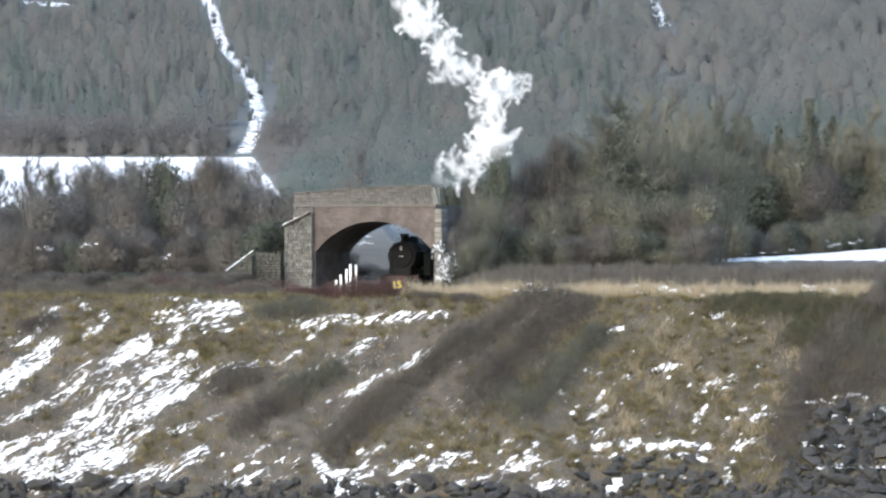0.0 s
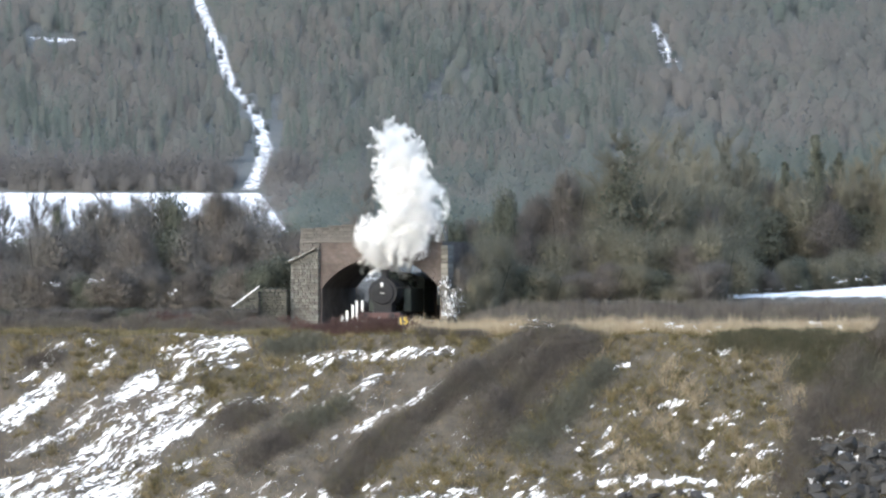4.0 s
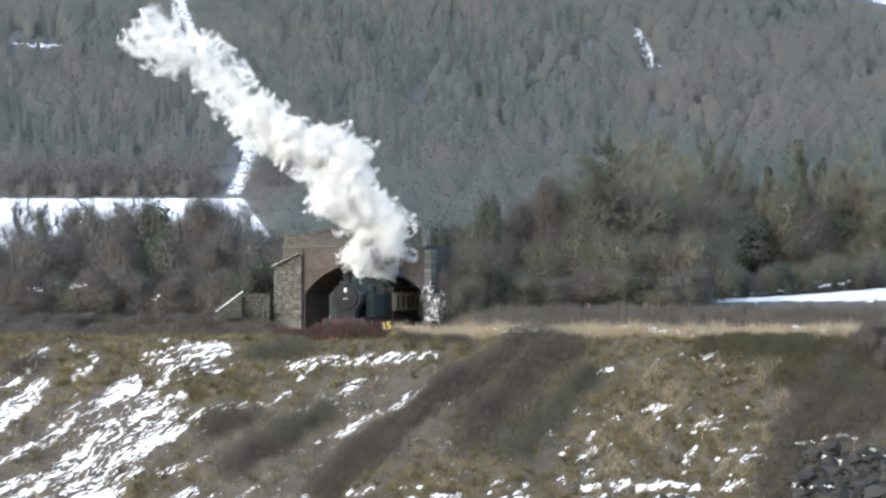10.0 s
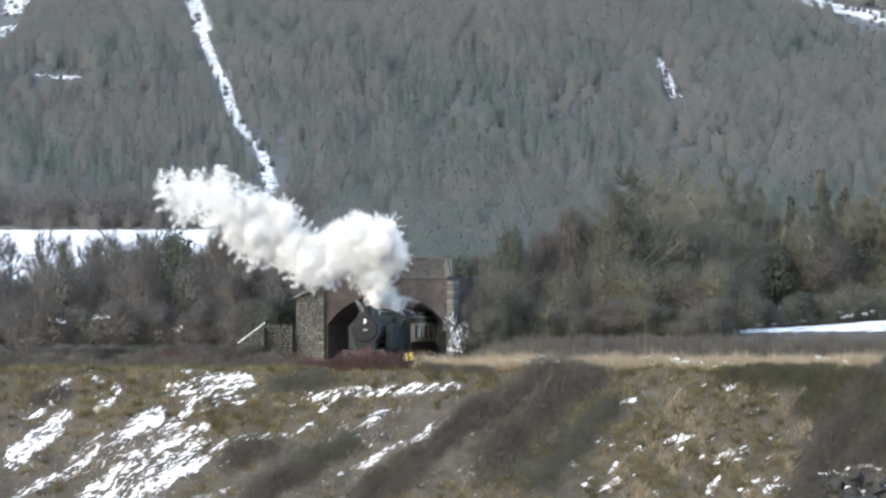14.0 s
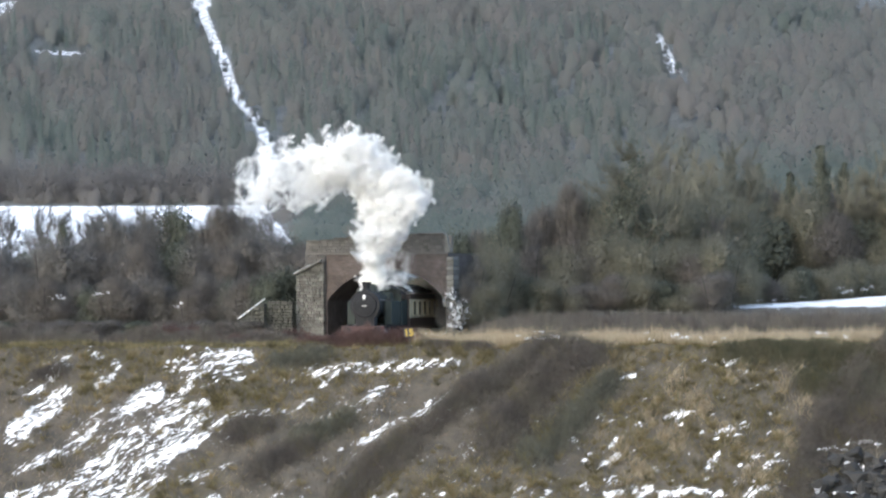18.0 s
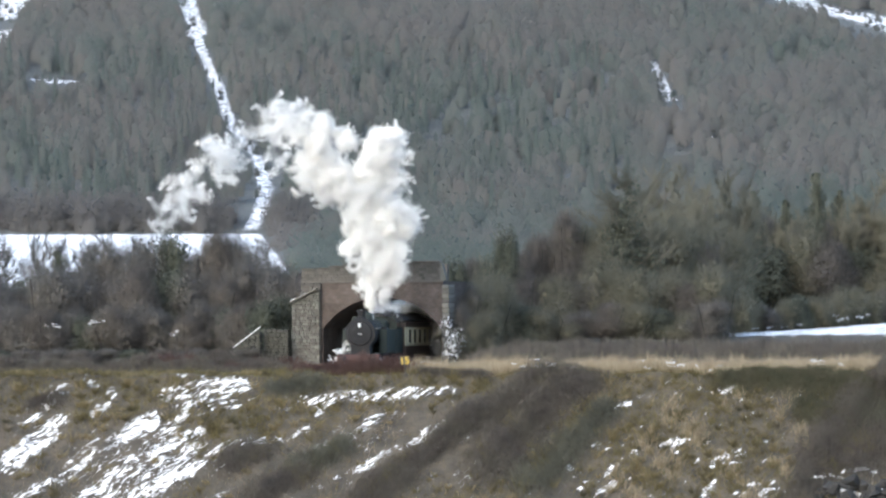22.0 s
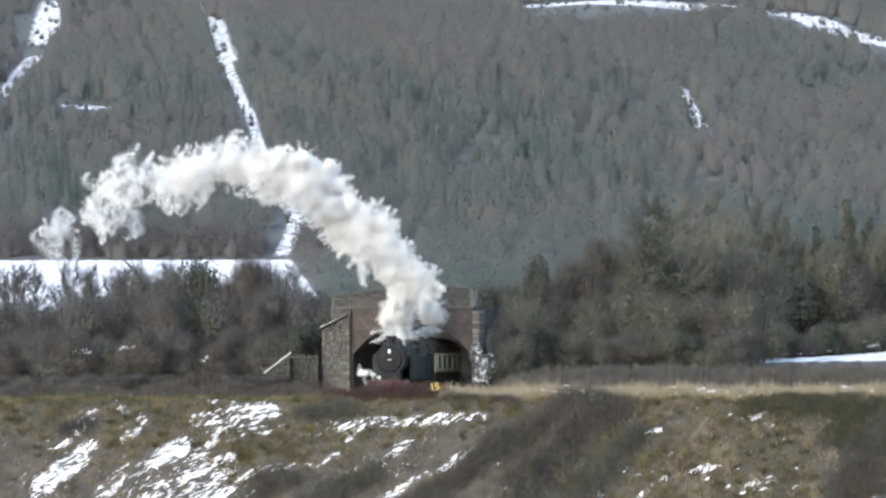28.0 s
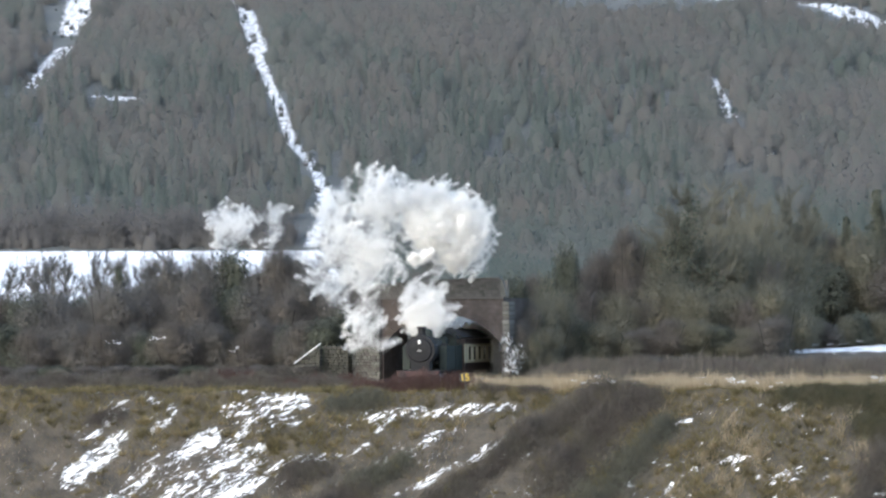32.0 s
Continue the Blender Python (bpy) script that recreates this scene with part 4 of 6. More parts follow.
# ---------------- railway line, curving gently as it leaves the bridge ----------------
TX, TY = -3.75, 280.0
_s = np.arange(-60.0, 20.01, 0.25)
_a = np.radians(np.interp(_s, (-60, -6, 12, 20), (14, 14, 5, 4)))
_x, _y = -np.cumsum(np.sin(_a)) * 0.25, -np.cumsum(np.cos(_a)) * 0.25
_x, _y = _x - np.interp(0, _s, _x) + TX, _y - np.interp(0, _s, _y) + TY


def rail_point(s):
    return Vector((float(np.interp(s, _s, _x)), float(np.interp(s, _s, _y)), 0.0))


def on_track(s, length=9.5):
    """Pose of a vehicle whose front is s metres past the bridge's face; its own +y is forwards."""
    p, q = rail_point(s), rail_point(s - length)
    d = p - q
    return pose(p.x, p.y, 0, 0, 0, math.degrees(math.atan2(-d.x, d.y)))


track = thing("railway_track", pose(0, 0, -0.1), "single railway line on grey ballast under the bridge", "railway track", kind="structure")


def ribbon(half0, half1, z0, z1, shift=0.0):
    """A bar swept along the line."""
    bm = B()
    rows = []
    for k in range(26):
        s = -50 + 62.0 * k / 25
        m = on_track(s, 0.5)
        rows.append([bm.verts.new(m @ Vector((shift + x, 0, z))) for x, z in ((-half0, z0), (-half1, z1), (half1, z1), (half0, z0))])
    for a, b in zip(rows, rows[1:]):
        for i in range(4):
            bm.faces.new((a[i], a[(i + 1) % 4], b[(i + 1) % 4], b[i]))
    bm.faces.new(rows[0])
    bm.faces.new(rows[-1][::-1])
    bmesh.ops.recalc_face_normals(bm, faces=bm.faces)
    return bm


part("ballast", ribbon(2.0, 1.6, -0.5, -0.06), M_RUBBLE, track)
for sx in (-0.75, 0.75):
    part("rail", ribbon(0.06, 0.035, -0.03, 0.1, sx), M_STEEL, track)
sl = mesh_of("sleeper", [(x, y, z) for x in (-1.3, 1.3) for y in (-0.13, 0.13) for z in (-0.14, -0.03)],
             [(0, 1, 3, 2), (4, 6, 7, 5), (0, 4, 5, 1), (2, 3, 7, 6), (1, 5, 7, 3), (0, 2, 6, 4)], M_WOODPOST)
for i in range(52):
    ob = new("sleeper", sl)
    ob.parent = track
    ob.matrix_basis = on_track(-27 + 0.75 * i, 0.5)

# ---------------- tank locomotive and coach ----------------
loco = thing("steam_locomotive", on_track(12.0), "black steam tank locomotive with a tall chimney and one front lamp", "locomotive")
# origin: buffer beam on the rail centre; the engine reaches back along -y
part("smokebox", tube(B(), (0, -0.75, 2.52), (0, -2.1, 2.52), 0.88, 0.88, 40), M_BLACK, loco, "soot-black smokebox")
door = part("smokebox_door", tube(tube(B(), (0, -0.64, 2.52), (0, -0.76, 2.52), 0.66, 0.74, 36), (0, -0.6, 2.52), (0, -0.65, 2.52), 0.36, 0.6, 36), M_BLACK, loco)
part("door_handle", tube(tube(B(), (0, -0.5, 2.52), (0, -0.62, 2.52), 0.04, 0.05, 10), (-0.02, -0.52, 2.54), (0.12, -0.52, 2.36), 0.018, 0.014, 8), M_BLACK, door)
part("hinge_strap", box(B(), -0.62, 0.62, -0.63, -0.6, 2.62, 2.68), M_BLACK, door)
part("hinge_strap", box(B(), -0.62, 0.62, -0.63, -0.6, 2.34, 2.4), M_BLACK, door)
part("number_plate", box(B(), -0.11, 0.11, -0.62, -0.57, 2.46, 2.53, 0.01), M_WHITE, door, "pale number plate too far to read")
part("boiler", tube(tube(B(), (0, -2.1, 2.52), (0, -3.6, 2.52), 0.76, 0.8, 40), (0, -3.6, 2.52), (0, -6.2, 2.52), 0.8, 0.86, 40), M_GREEN, loco, "dark green boiler barrel")
for y in (-2.6, -3.6, -4.7):
    bm = tube(B(), (0, y, 2.52), (0, y - 0.07, 2.52), 0.845, 0.845, 40)
    part("boiler_band", bm, M_BLACK, loco)
bm = tube(B(), (0, -1.45, 3.3), (0, -1.45, 3.5), 0.34, 0.23, 24)
tube(bm, (0, -1.45, 3.5), (0, -1.45, 3.8), 0.22, 0.25, 24)
tube(bm, (0, -1.45, 3.8), (0, -1.45, 3.9), 0.31, 0.29, 24)
part("chimney", bm, M_BLACK, loco, "flared black chimney")
bm = tube(B(), (0, -3.5, 3.2), (0, -3.5, 3.58), 0.36, 0.34, 24)
bmesh.ops.create_uvsphere(bm, u_segments=20, v_segments=10, radius=0.34, matrix=Matrix.LocRotScale((0, -3.5, 3.58), None, (1, 1, 0.6)))
part("steam_dome", bm, M_GREEN, loco)
part("safety_valve", tube(tube(B(), (0, -5.2, 3.3), (0, -5.2, 3.62), 0.22, 0.16, 16), (0, -5.2, 3.62), (0, -5.2, 3.72), 0.19, 0.13, 16), M_STEEL, loco, "bright safety valve bonnet")
part("whistle", tube(B(), (0.3, -6.0, 3.35), (0.3, -6.0, 3.62), 0.03, 0.04, 8), M_STEEL, loco)
for sx in (-1, 1):
    a, b = sorted((sx * 0.86, sx * 1.32))
    part("side_tank", box(B(), a, b, -6.3, -2.7, 1.35, 2.75, 0.04), M_GREEN, loco, "dark green side water tank")
    part("tank_filler", tube(B(), (sx * 1.08, -3.2, 2.75), (sx * 1.08, -3.2, 2.9), 0.17, 0.17, 14), M_BLACK, loco)
    part("handrail", tube(B(), (sx * 0.9, -0.9, 2.82), (sx * 0.9, -6.2, 2.82), 0.02, 0.02, 6), M_STEEL, loco)
    cyl = part("cylinder", tube(B(), (sx * 1.02, -0.7, 0.86), (sx * 1.02, -1.7, 0.86), 0.36, 0.36, 24), M_BLACK, loco)
    part("cylinder_cover", tube(B(), (sx * 1.02, -0.6, 0.86), (sx * 1.02, -0.7, 0.86), 0.22, 0.34, 20), M_STEEL, cyl)
    bf = part("buffer", tube(tube(B(), (sx * 0.87, 0.05, 1.06), (sx * 0.87, 0.42, 1.06), 0.13, 0.1, 16), (sx * 0.87, 0.42, 1.06), (sx * 0.87, 0.48, 1.06), 0.23, 0.22, 20), M_BLACK, loco)
    part("coupling_rod", box(B(), sx * 0.94 - 0.03, sx * 0.94 + 0.03, -5.6, -2.1, 0.5, 0.64), M_STEEL, loco)
    part("frame_plate", box(B(), sx * 0.6 - 0.02, sx * 0.6 + 0.02, -9.4, -0.1, 0.55, 1.25), M_BLACK, loco)
    part("step", box(B(), sx * 1.25 - 0.15, sx * 1.25 + 0.15, -7.5, -7.1, 0.5, 0.55), M_BLACK, loco)
part("running_plate", box(B(), -1.3, 1.3, -9.5, -0.1, 1.25, 1.33, 0.01), M_BLACK, loco)
part("buffer_beam", box(B(), -1.25, 1.25, -0.1, 0.05, 0.82, 1.3, 0.01), M_RED, loco, "faded red buffer beam")
part("coupling_hook", tube(B(), (0, 0.05, 1.02), (0, 0.4, 0.96), 0.05, 0.04, 10), M_STEEL, loco)
part("saddle", box(B(), -0.55, 0.55, -2.0, -0.8, 1.3, 1.85), M_BLACK, loco)
part("firebox", box(B(), -0.9, 0.9, -6.5, -5.3, 1.35, 3.28, 0.12), M_GREEN, loco)
cab = part("cab", box(box(box(B(), -1.36, -1.3, -8.2, -6.3, 1.33, 2.75), 1.3, 1.36, -8.2, -6.3, 1.33, 2.75), -1.3, 1.3, -6.42, -6.36, 1.33, 3.5), M_GREEN, loco)
bm = B()
n = 14
vs = [[bm.verts.new((math.sin(a) * 1.95, y, 1.72 + math.cos(a) * 1.95)) for a in [-0.76 + 1.52 * i / n for i in range(n + 1)]] for y in (-8.5, -6.1)]
vt = [[bm.verts.new((v.co.x, v.co.y, v.co.z + 0.06)) for v in row] for row in vs]
for i in range(n):
    bm.faces.new((vt[0][i], vt[0][i + 1], vt[1][i + 1], vt[1][i]))
    bm.faces.new((vs[0][i + 1], vs[0][i], vs[1][i], vs[1][i + 1]))
    for k in (0, 1):
        bm.faces.new((vs[k][i], vs[k][i + 1], vt[k][i + 1], vt[k][i]))
part("cab_roof", bm, M_BLACK, cab, "arched black cab roof")
for sx in (-0.78, 0.78):
    part("spectacle_window", tube(B(), (sx, -6.33, 3.1), (sx, -6.37, 3.1), 0.22, 0.22, 20), M_PANE, cab, "round cab spectacle window")
for sx in (-1.33, 1.33):
    for y in (-6.4, -8.15):
        part("cab_pillar", box(B(), sx - 0.03, sx + 0.03, y - 0.05, y + 0.05, 2.75, 3.3), M_GREEN, cab)
bk = part("coal_bunker", box(B(), -1.3, 1.3, -9.4, -8.2, 1.33, 2.85, 0.03), M_GREEN, loco)
bm = B()
rg = random.Random(4)
for _ in range(60):
    r = bmesh.ops.create_icosphere(bm, subdivisions=1, radius=rg.uniform(0.08, 0.16))
    bmesh.ops.translate(bm, verts=r["verts"], vec=(rg.uniform(-1.1, 1.1), rg.uniform(-9.2, -8.4), 2.85 + rg.uniform(0, 0.15)))
part("coal", bm, M_ROCK, bk, "heaped coal")
lamp = part("headlamp", box(tube(B(), (0, -0.56, 3.0), (0, -0.44, 3.0), 0.055, 0.05, 16), -0.065, 0.065, -0.66, -0.5, 2.88, 3.12, 0.01), M_WHITE, loco, "white-painted head lamp")
part("lamp_bracket", box(B(), -0.02, 0.02, -0.8, -0.6, 2.84, 2.9), M_STEEL, lamp)
WHEELS = []


def wheel(parent, x, y, rad, spokes):
    w = new("wheel")
    w.parent = parent
    w.empty_display_size = 0.1
    w.location = (x, y, rad)
    sgn = 1 if x > 0 else -1
    bm = B()
    tube(bm, (-0.07, 0, 0), (0.07, 0, 0), rad, rad, 32)
    part("tyre", bm, M_STEEL, w)
    bm = tube(B(), (0.08 * sgn, 0, 0), (0.12 * sgn, 0, 0), 0.15, 0.13, 16)
    for i in range(spokes):
        a = 2 * math.pi * i / spokes
        tube(bm, (0.09 * sgn, math.cos(a) * 0.12, math.sin(a) * 0.12), (0.09 * sgn, math.cos(a) * (rad - 0.08), math.sin(a) * (rad - 0.08)), 0.035, 0.03, 6)
    part("spokes", bm, M_BLACK, w)
    WHEELS.append((w, x, y, rad))


for y in (-2.1, -3.85, -5.6):
    for x in (-0.78, 0.78):
        wheel(loco, x, y, 0.7, 12)
for x in (-0.78, 0.78):
    wheel(loco, x, -8.2, 0.5, 10)

coach = thing("passenger_coach", on_track(12 - 10.2, 17.5), "chocolate and cream railway coach with a sooty roof behind the engine", "railway coach")
LEN = 17.5
part("lower_body", box(B(), -1.36, 1.36, -LEN, 0, 1.0, 1.7, 0.03), M_BROWN, coach, "dark chocolate lower panels")
part("upper_body", box(B(), -1.35, 1.35, -LEN + 0.01, -0.01, 1.7, 2.84, 0.02), M_CREAM, coach, "cream upper panels")
part("end_panel", box(B(), -1.3, 1.3, 0.0, 0.03, 1.02, 3.0), M_BROWN, coach)
part("cantrail", box(B(), -1.37, 1.37, -LEN, 0, 2.84, 3.16, 0.01), M_BROWN, coach)
bm = B()
n = 16
ring = [[bm.verts.new((math.sin(a) * 1.42, y, 2.62 + 1.12 * math.cos(a) ** 0.8 if math.cos(a) > 0 else 2.62)) for a in [-1.08 + 2.16 * i / n for i in range(n + 1)]] for y in (-LEN, 0.04)]
for i in range(n):
    bm.faces.new((ring[0][i], ring[0][i + 1], ring[1][i + 1], ring[1][i]))
bm.faces.new(ring[1])
bm.faces.new(list(reversed(ring[0])))
bmesh.ops.recalc_face_normals(bm, faces=bm.faces)
part("roof", bm, M_ROOF, coach, "soot-darkened arched coach roof")
for i in range(6):
    part("roof_vent", box(B(), -0.15, 0.15, -2.0 - 2.6 * i, -1.7 - 2.6 * i, 3.66, 3.84, 0.03), M_ROOF, coach)
for i in range(13):
    for sx in (-1, 1):
        y = -0.75 - 1.28 * i
        win = part("window", box(B(), sx * 1.365 - 0.012, sx * 1.365 + 0.012, y - 0.66, y, 1.86, 2.7), M_PANE, coach, "dark coach window")
        part("window_frame", box(box(box(box(B(), sx * 1.375 - 0.015, sx * 1.375 + 0.015, y - 0.7, y - 0.65, 1.82, 2.74), sx * 1.375 - 0.015, sx * 1.375 + 0.015, y - 0.01, y + 0.04, 1.82, 2.74),
                                     sx * 1.375 - 0.015, sx * 1.375 + 0.015, y - 0.65, y - 0.01, 2.69, 2.74), sx * 1.375 - 0.015, sx * 1.375 + 0.015, y - 0.65, y - 0.01, 1.82, 1.87), M_CREAM, win)
for sx in (-0.87, 0.87):
    part("buffer", tube(B(), (sx, 0, 1.06), (sx, 0.5, 1.06), 0.11, 0.2, 14), M_BLACK, coach)
part("underframe", box(B(), -1.1, 1.1, -LEN + 0.1, -0.1, 0.75, 1.0), M_BLACK, coach)
for y in (-2.0, -4.2, -13.4, -15.6):
    for x in (-0.78, 0.78):
        wheel(coach, x, y, 0.48, 8)


# ---------------- trees and bushes ----------------
def limbs(rng, height, spread, sides):
    """Branch segments of a bare tree, (start, end, r0, r1): a wandering leader, upswept limbs all the way up, branches on each."""
    segs = []

    def run(p, d, length, r, n, lift):
        pts = [p]
        for k in range(n):
            d = unit(d + rng.normal(0, 0.14, 3) + (0, 0, lift))
            q = p + d * length / n
            segs.append((p, q, r * (1 - 0.8 * k / n), r * (1 - 0.8 * (k + 1) / n)))
            p = q
            pts.append(p)
        return pts

    lead = run(np.zeros(3), np.array([0, 0, 1.0]), height * 0.97, height * 0.014, 12, 0.3)
    for _ in range(sides):
        t = rng.uniform(0.2, 0.97)
        k = int(t * 12)
        a = rng.uniform(0, 6.3)
        d = np.array([math.cos(a) * spread, math.sin(a) * spread, rng.uniform(0.35, 0.9)])
        ln = height * (0.1 + 0.34 * math.sqrt(1 - t)) * rng.uniform(0.6, 1.1)
        limb = run(lead[k], d, ln, height * 0.0085 * (1.15 - t), 5, 0.1)
        for _ in range(6):
            k2 = rng.integers(1, 6)
            run(limb[k2], unit(limb[k2] - limb[k2 - 1]) + rng.normal(0, 0.55, 3), ln * rng.uniform(0.2, 0.45), height * 0.0024, 3, 0.12)
    k = height / max(s[1][2] for s in segs)
    return [(a * k, b * k, r0, r1) for a, b, r0, r1 in segs]


def limb_mesh(name, segs, mat):
    verts, faces = [], []
    for a, b, r0, r1 in segs:
        d = unit(b - a)
        u = unit(np.cross(d, (0.3, 0.9, 0.2)))
        w = np.cross(d, u)
        k = len(verts)
        for p, r in ((a, r0), (b, r1)):
            for i in range(4):
                t = math.pi / 2 * i
                verts.append(p + (u * math.cos(t) + w * math.sin(t)) * r)
        faces += [(k + i, k + (i + 1) % 4, k + 4 + (i + 1) % 4, k + 4 + i) for i in range(4)]
    return mesh_of(name, verts, faces, mat, True)


def bare_tree(seed, height, spread, mat, twigs, name, label, ivy=0, sides=26):
    rng = np.random.default_rng(seed)
    t = thing(name, pose(0, 0, -60), label, "tree", "trees behind the railway")
    segs = limbs(rng, height, spread, sides)
    part("trunk", limb_mesh("trunk", segs, M_BARK), M_BARK, t)
    ends = np.array([b for a, b, r0, r1 in segs if r0 < height * 0.0045])
    dirs = np.array([b - a for a, b, r0, r1 in segs if r0 < height * 0.0045])
    i = rng.integers(0, len(ends), twigs)
    d = unit(dirs[i]) + rng.normal(0, 0.5, (twigs, 3)) + (0, 0, 0.3)
    cen = ends.mean(0)
    out = 0.5 * unit(ends[i] - cen) + (0, -0.5, 0.4)
    tr = slivers(rng, ends[i] - dirs[i] * rng.uniform(0, 1, (twigs, 1)), d, rng.uniform(0.3, 0.9, twigs), rng.uniform(0.009, 0.017, twigs), out)
    part("crown", tri_mesh("crown", tr, mat, out + rng.normal(0, 0.2, (twigs, 3))), mat, t, "fine leafless twigs")
    if ivy:
        core = np.array([(a + b) / 2 for a, b, r0, r1 in segs if r0 > height * 0.003])
        top = core[core[:, 2] > height * 0.55]
        core = np.concatenate([core, top, top])
        i = rng.integers(0, len(core), ivy)
        p = core[i] + rng.normal(0, 0.3, (ivy, 3)) * (1, 1, 1.4)
        part("ivy", tri_mesh("ivy", flakes(rng, p, rng.uniform(0.06, 0.14, ivy)), L_IVY), L_IVY, t, "dark ivy on the limbs")
    return t


def bush(seed, mat, n, name, label, squash=1.0, leaf=False, big=1.0):
    """A rounded thicket one metre in radius, of stems and fine twigs in uneven lobes."""
    rng = np.random.default_rng(seed)
    t = thing(name, pose(0, 0, -60), label, "bush", "scrub behind the railway")
    stems = []
    for _ in range(4):
        a = rng.uniform(0, 6.3)
        b = np.array([math.cos(a) * rng.uniform(0.1, 0.7), math.sin(a) * rng.uniform(0.1, 0.7), rng.uniform(0.8, 1.5)])
        stems.append((np.array([b[0] * 0.15, b[1] * 0.15, 0]), b, 0.03, 0.012))
    for s in stems:
        part("stem", limb_mesh("stem", [s], M_MOSSY), M_MOSSY, t)
    lobes = np.array([(*(unit(rng.normal(size=2)) * rng.uniform(0.15, 0.6)), rng.uniform(0.45, 1.35)) for _ in range(9)])
    rad = rng.uniform(0.28, 0.55, 9)
    i = rng.integers(0, 9, n)
    o = unit(rng.normal(size=(n, 3)))
    p = lobes[i] + o * (rad[i] * rng.uniform(0.3, 1.15, n) ** 0.6)[:, None]
    p[:, 2] = np.maximum(p[:, 2], 0.02) * squash
    if leaf:
        tr = flakes(rng, p, rng.uniform(0.018, 0.04, n) * big, o)
    else:
        tr = slivers(rng, p, o + rng.normal(0, 0.5, (n, 3)) + (0, 0, 0.5), rng.uniform(0.06, 0.19, n), rng.uniform(0.004, 0.01, n), o)
    o = 0.7 * o + (0, 0, 0.4) + rng.normal(0, 0.2, (n, 3))
    if not leaf or big < 2:
        m = 2600
        i = rng.integers(0, 9, m)
        u = unit(rng.normal(size=(m, 3)))
        q = lobes[i] + u * (rad[i] * 0.8 * rng.uniform(0.1, 1.0, m) ** 0.5)[:, None]
        q[:, 2] = np.maximum(q[:, 2], 0.03) * squash
        tr = np.concatenate([tr, flakes(rng, q, rng.uniform(0.02, 0.05, m), u)])
        o = np.concatenate([o, 0.7 * u + (0, 0, 0.4) + rng.normal(0, 0.3, (m, 3))])
    part("crown", tri_mesh("crown", tr, mat, o), mat, t)
    return t


def column(seed):
    """A dead trunk wrapped in ivy to its top."""
    rng = np.random.default_rng(seed)
    t = thing("ivy_clad_tree", pose(0, 0, -60), "slender tree wrapped in dark green ivy", "tree", "trees behind the railway")
    segs = [(np.array([0, 0, k * 0.9]), np.array([rng.normal(0, 0.12), rng.normal(0, 0.12), (k + 1) * 0.9]), 0.16 - k * 0.012, 0.15 - k * 0.012) for k in range(11)]
    part("trunk", limb_mesh("trunk", segs, M_BARK), M_BARK, t)
    n = 7000
    h = 10.4 * rng.uniform(0.02, 1.0, n) ** 0.85
    a = rng.uniform(0, 2 * np.pi, n)
    lump = np.clip(0.75 + 0.4 * np.sin(h * 1.7 + 2 * np.sin(a) + seed) + 0.4 * np.sin(h * 4.3 + 2 * a + seed * 3), 0.15, 2)
    q = (0.14 + 1.4 * (1 - h / 10.6) ** 0.75) * lump * rng.uniform(0.1, 1.35, n) ** 0.8
    o = np.stack([np.cos(a), np.sin(a), np.full(n, 0.4)], 1)
    part("ivy", tri_mesh("ivy", flakes(rng, np.stack([np.cos(a) * q, np.sin(a) * q, h], 1), rng.uniform(0.05, 0.12, n), o), L_IVY, o), L_IVY, t)
    m = 500
    h = rng.uniform(1.5, 9.8, m)
    a = rng.uniform(0, 2 * np.pi, m)
    d = np.stack([np.cos(a), np.sin(a), rng.uniform(0.3, 1.4, m)], 1)
    part("twig_crown", tri_mesh("twig_crown", slivers(rng, np.stack([np.cos(a) * 0.2, np.sin(a) * 0.2, h], 1), d, rng.uniform(0.4, 1.6, m), 0.022), L_OLIVETREE), L_OLIVETREE, t, "bare twigs standing out of the ivy")
    return t


BUSH = [bush(1, L_TWIG, 15500, "bush", "dense leafless grey-brown bush"), bush(2, L_TWIG, 15500, "bush", "dense leafless grey-brown bush"),
        bush(3, L_OLIVETREE, 15500, "bush", "dense olive-brown winter bush"), bush(4, L_OLIVETREE, 13000, "bush", "dense olive-brown winter bush"),
        bush(5, L_IVY, 9500, "evergreen_bush", "dark evergreen ivy-covered bush", 1.0, True), bush(6, L_THORN, 15500, "bush", "dark leafless thorn bush")]
TREE = [bare_tree(31, 9, 0.55, L_TWIG, 4600, "bare_tree", "bare winter tree with upright limbs"), bare_tree(32, 9, 0.7, L_TWIG, 4600, "bare_tree", "bare winter tree with spreading limbs"),
        bare_tree(33, 9, 0.8, L_OLIVETREE, 13000, "bare_tree", "tall olive-tinted bare tree"), bare_tree(36, 9, 1.7, L_OLIVETREE, 7000, "ivy_topped_tree", "large bare tree with ivy in its upper limbs", 3000, 40)]
COL = [column(2), column(7)]
_r = random.Random(77)
USED = set()


def plant(src, x, y, size, tall=1.0, sunk=0.1):
    at, turn, full = (x, y, float(ground_z(x, y)) - sunk), Euler((0, 0, _r.uniform(0, 6.3))), Vector((size, size, size * tall))
    if src.name in USED:
        copy_thing(src, Matrix.LocRotScale(at, turn, [a / b for a, b in zip(full, src.scale)]))
    else:
        USED.add(src.name)
        src.matrix_basis = Matrix.LocRotScale(at, turn, full)


def shrub(k, x, y, wide, top):
    """A bush of kind k with that half-width, its crown reaching up to the height top."""
    wide *= 1.5
    plant(BUSH[k], x, y, wide, (top - float(ground_z(x, y))) / (1.42 * wide))


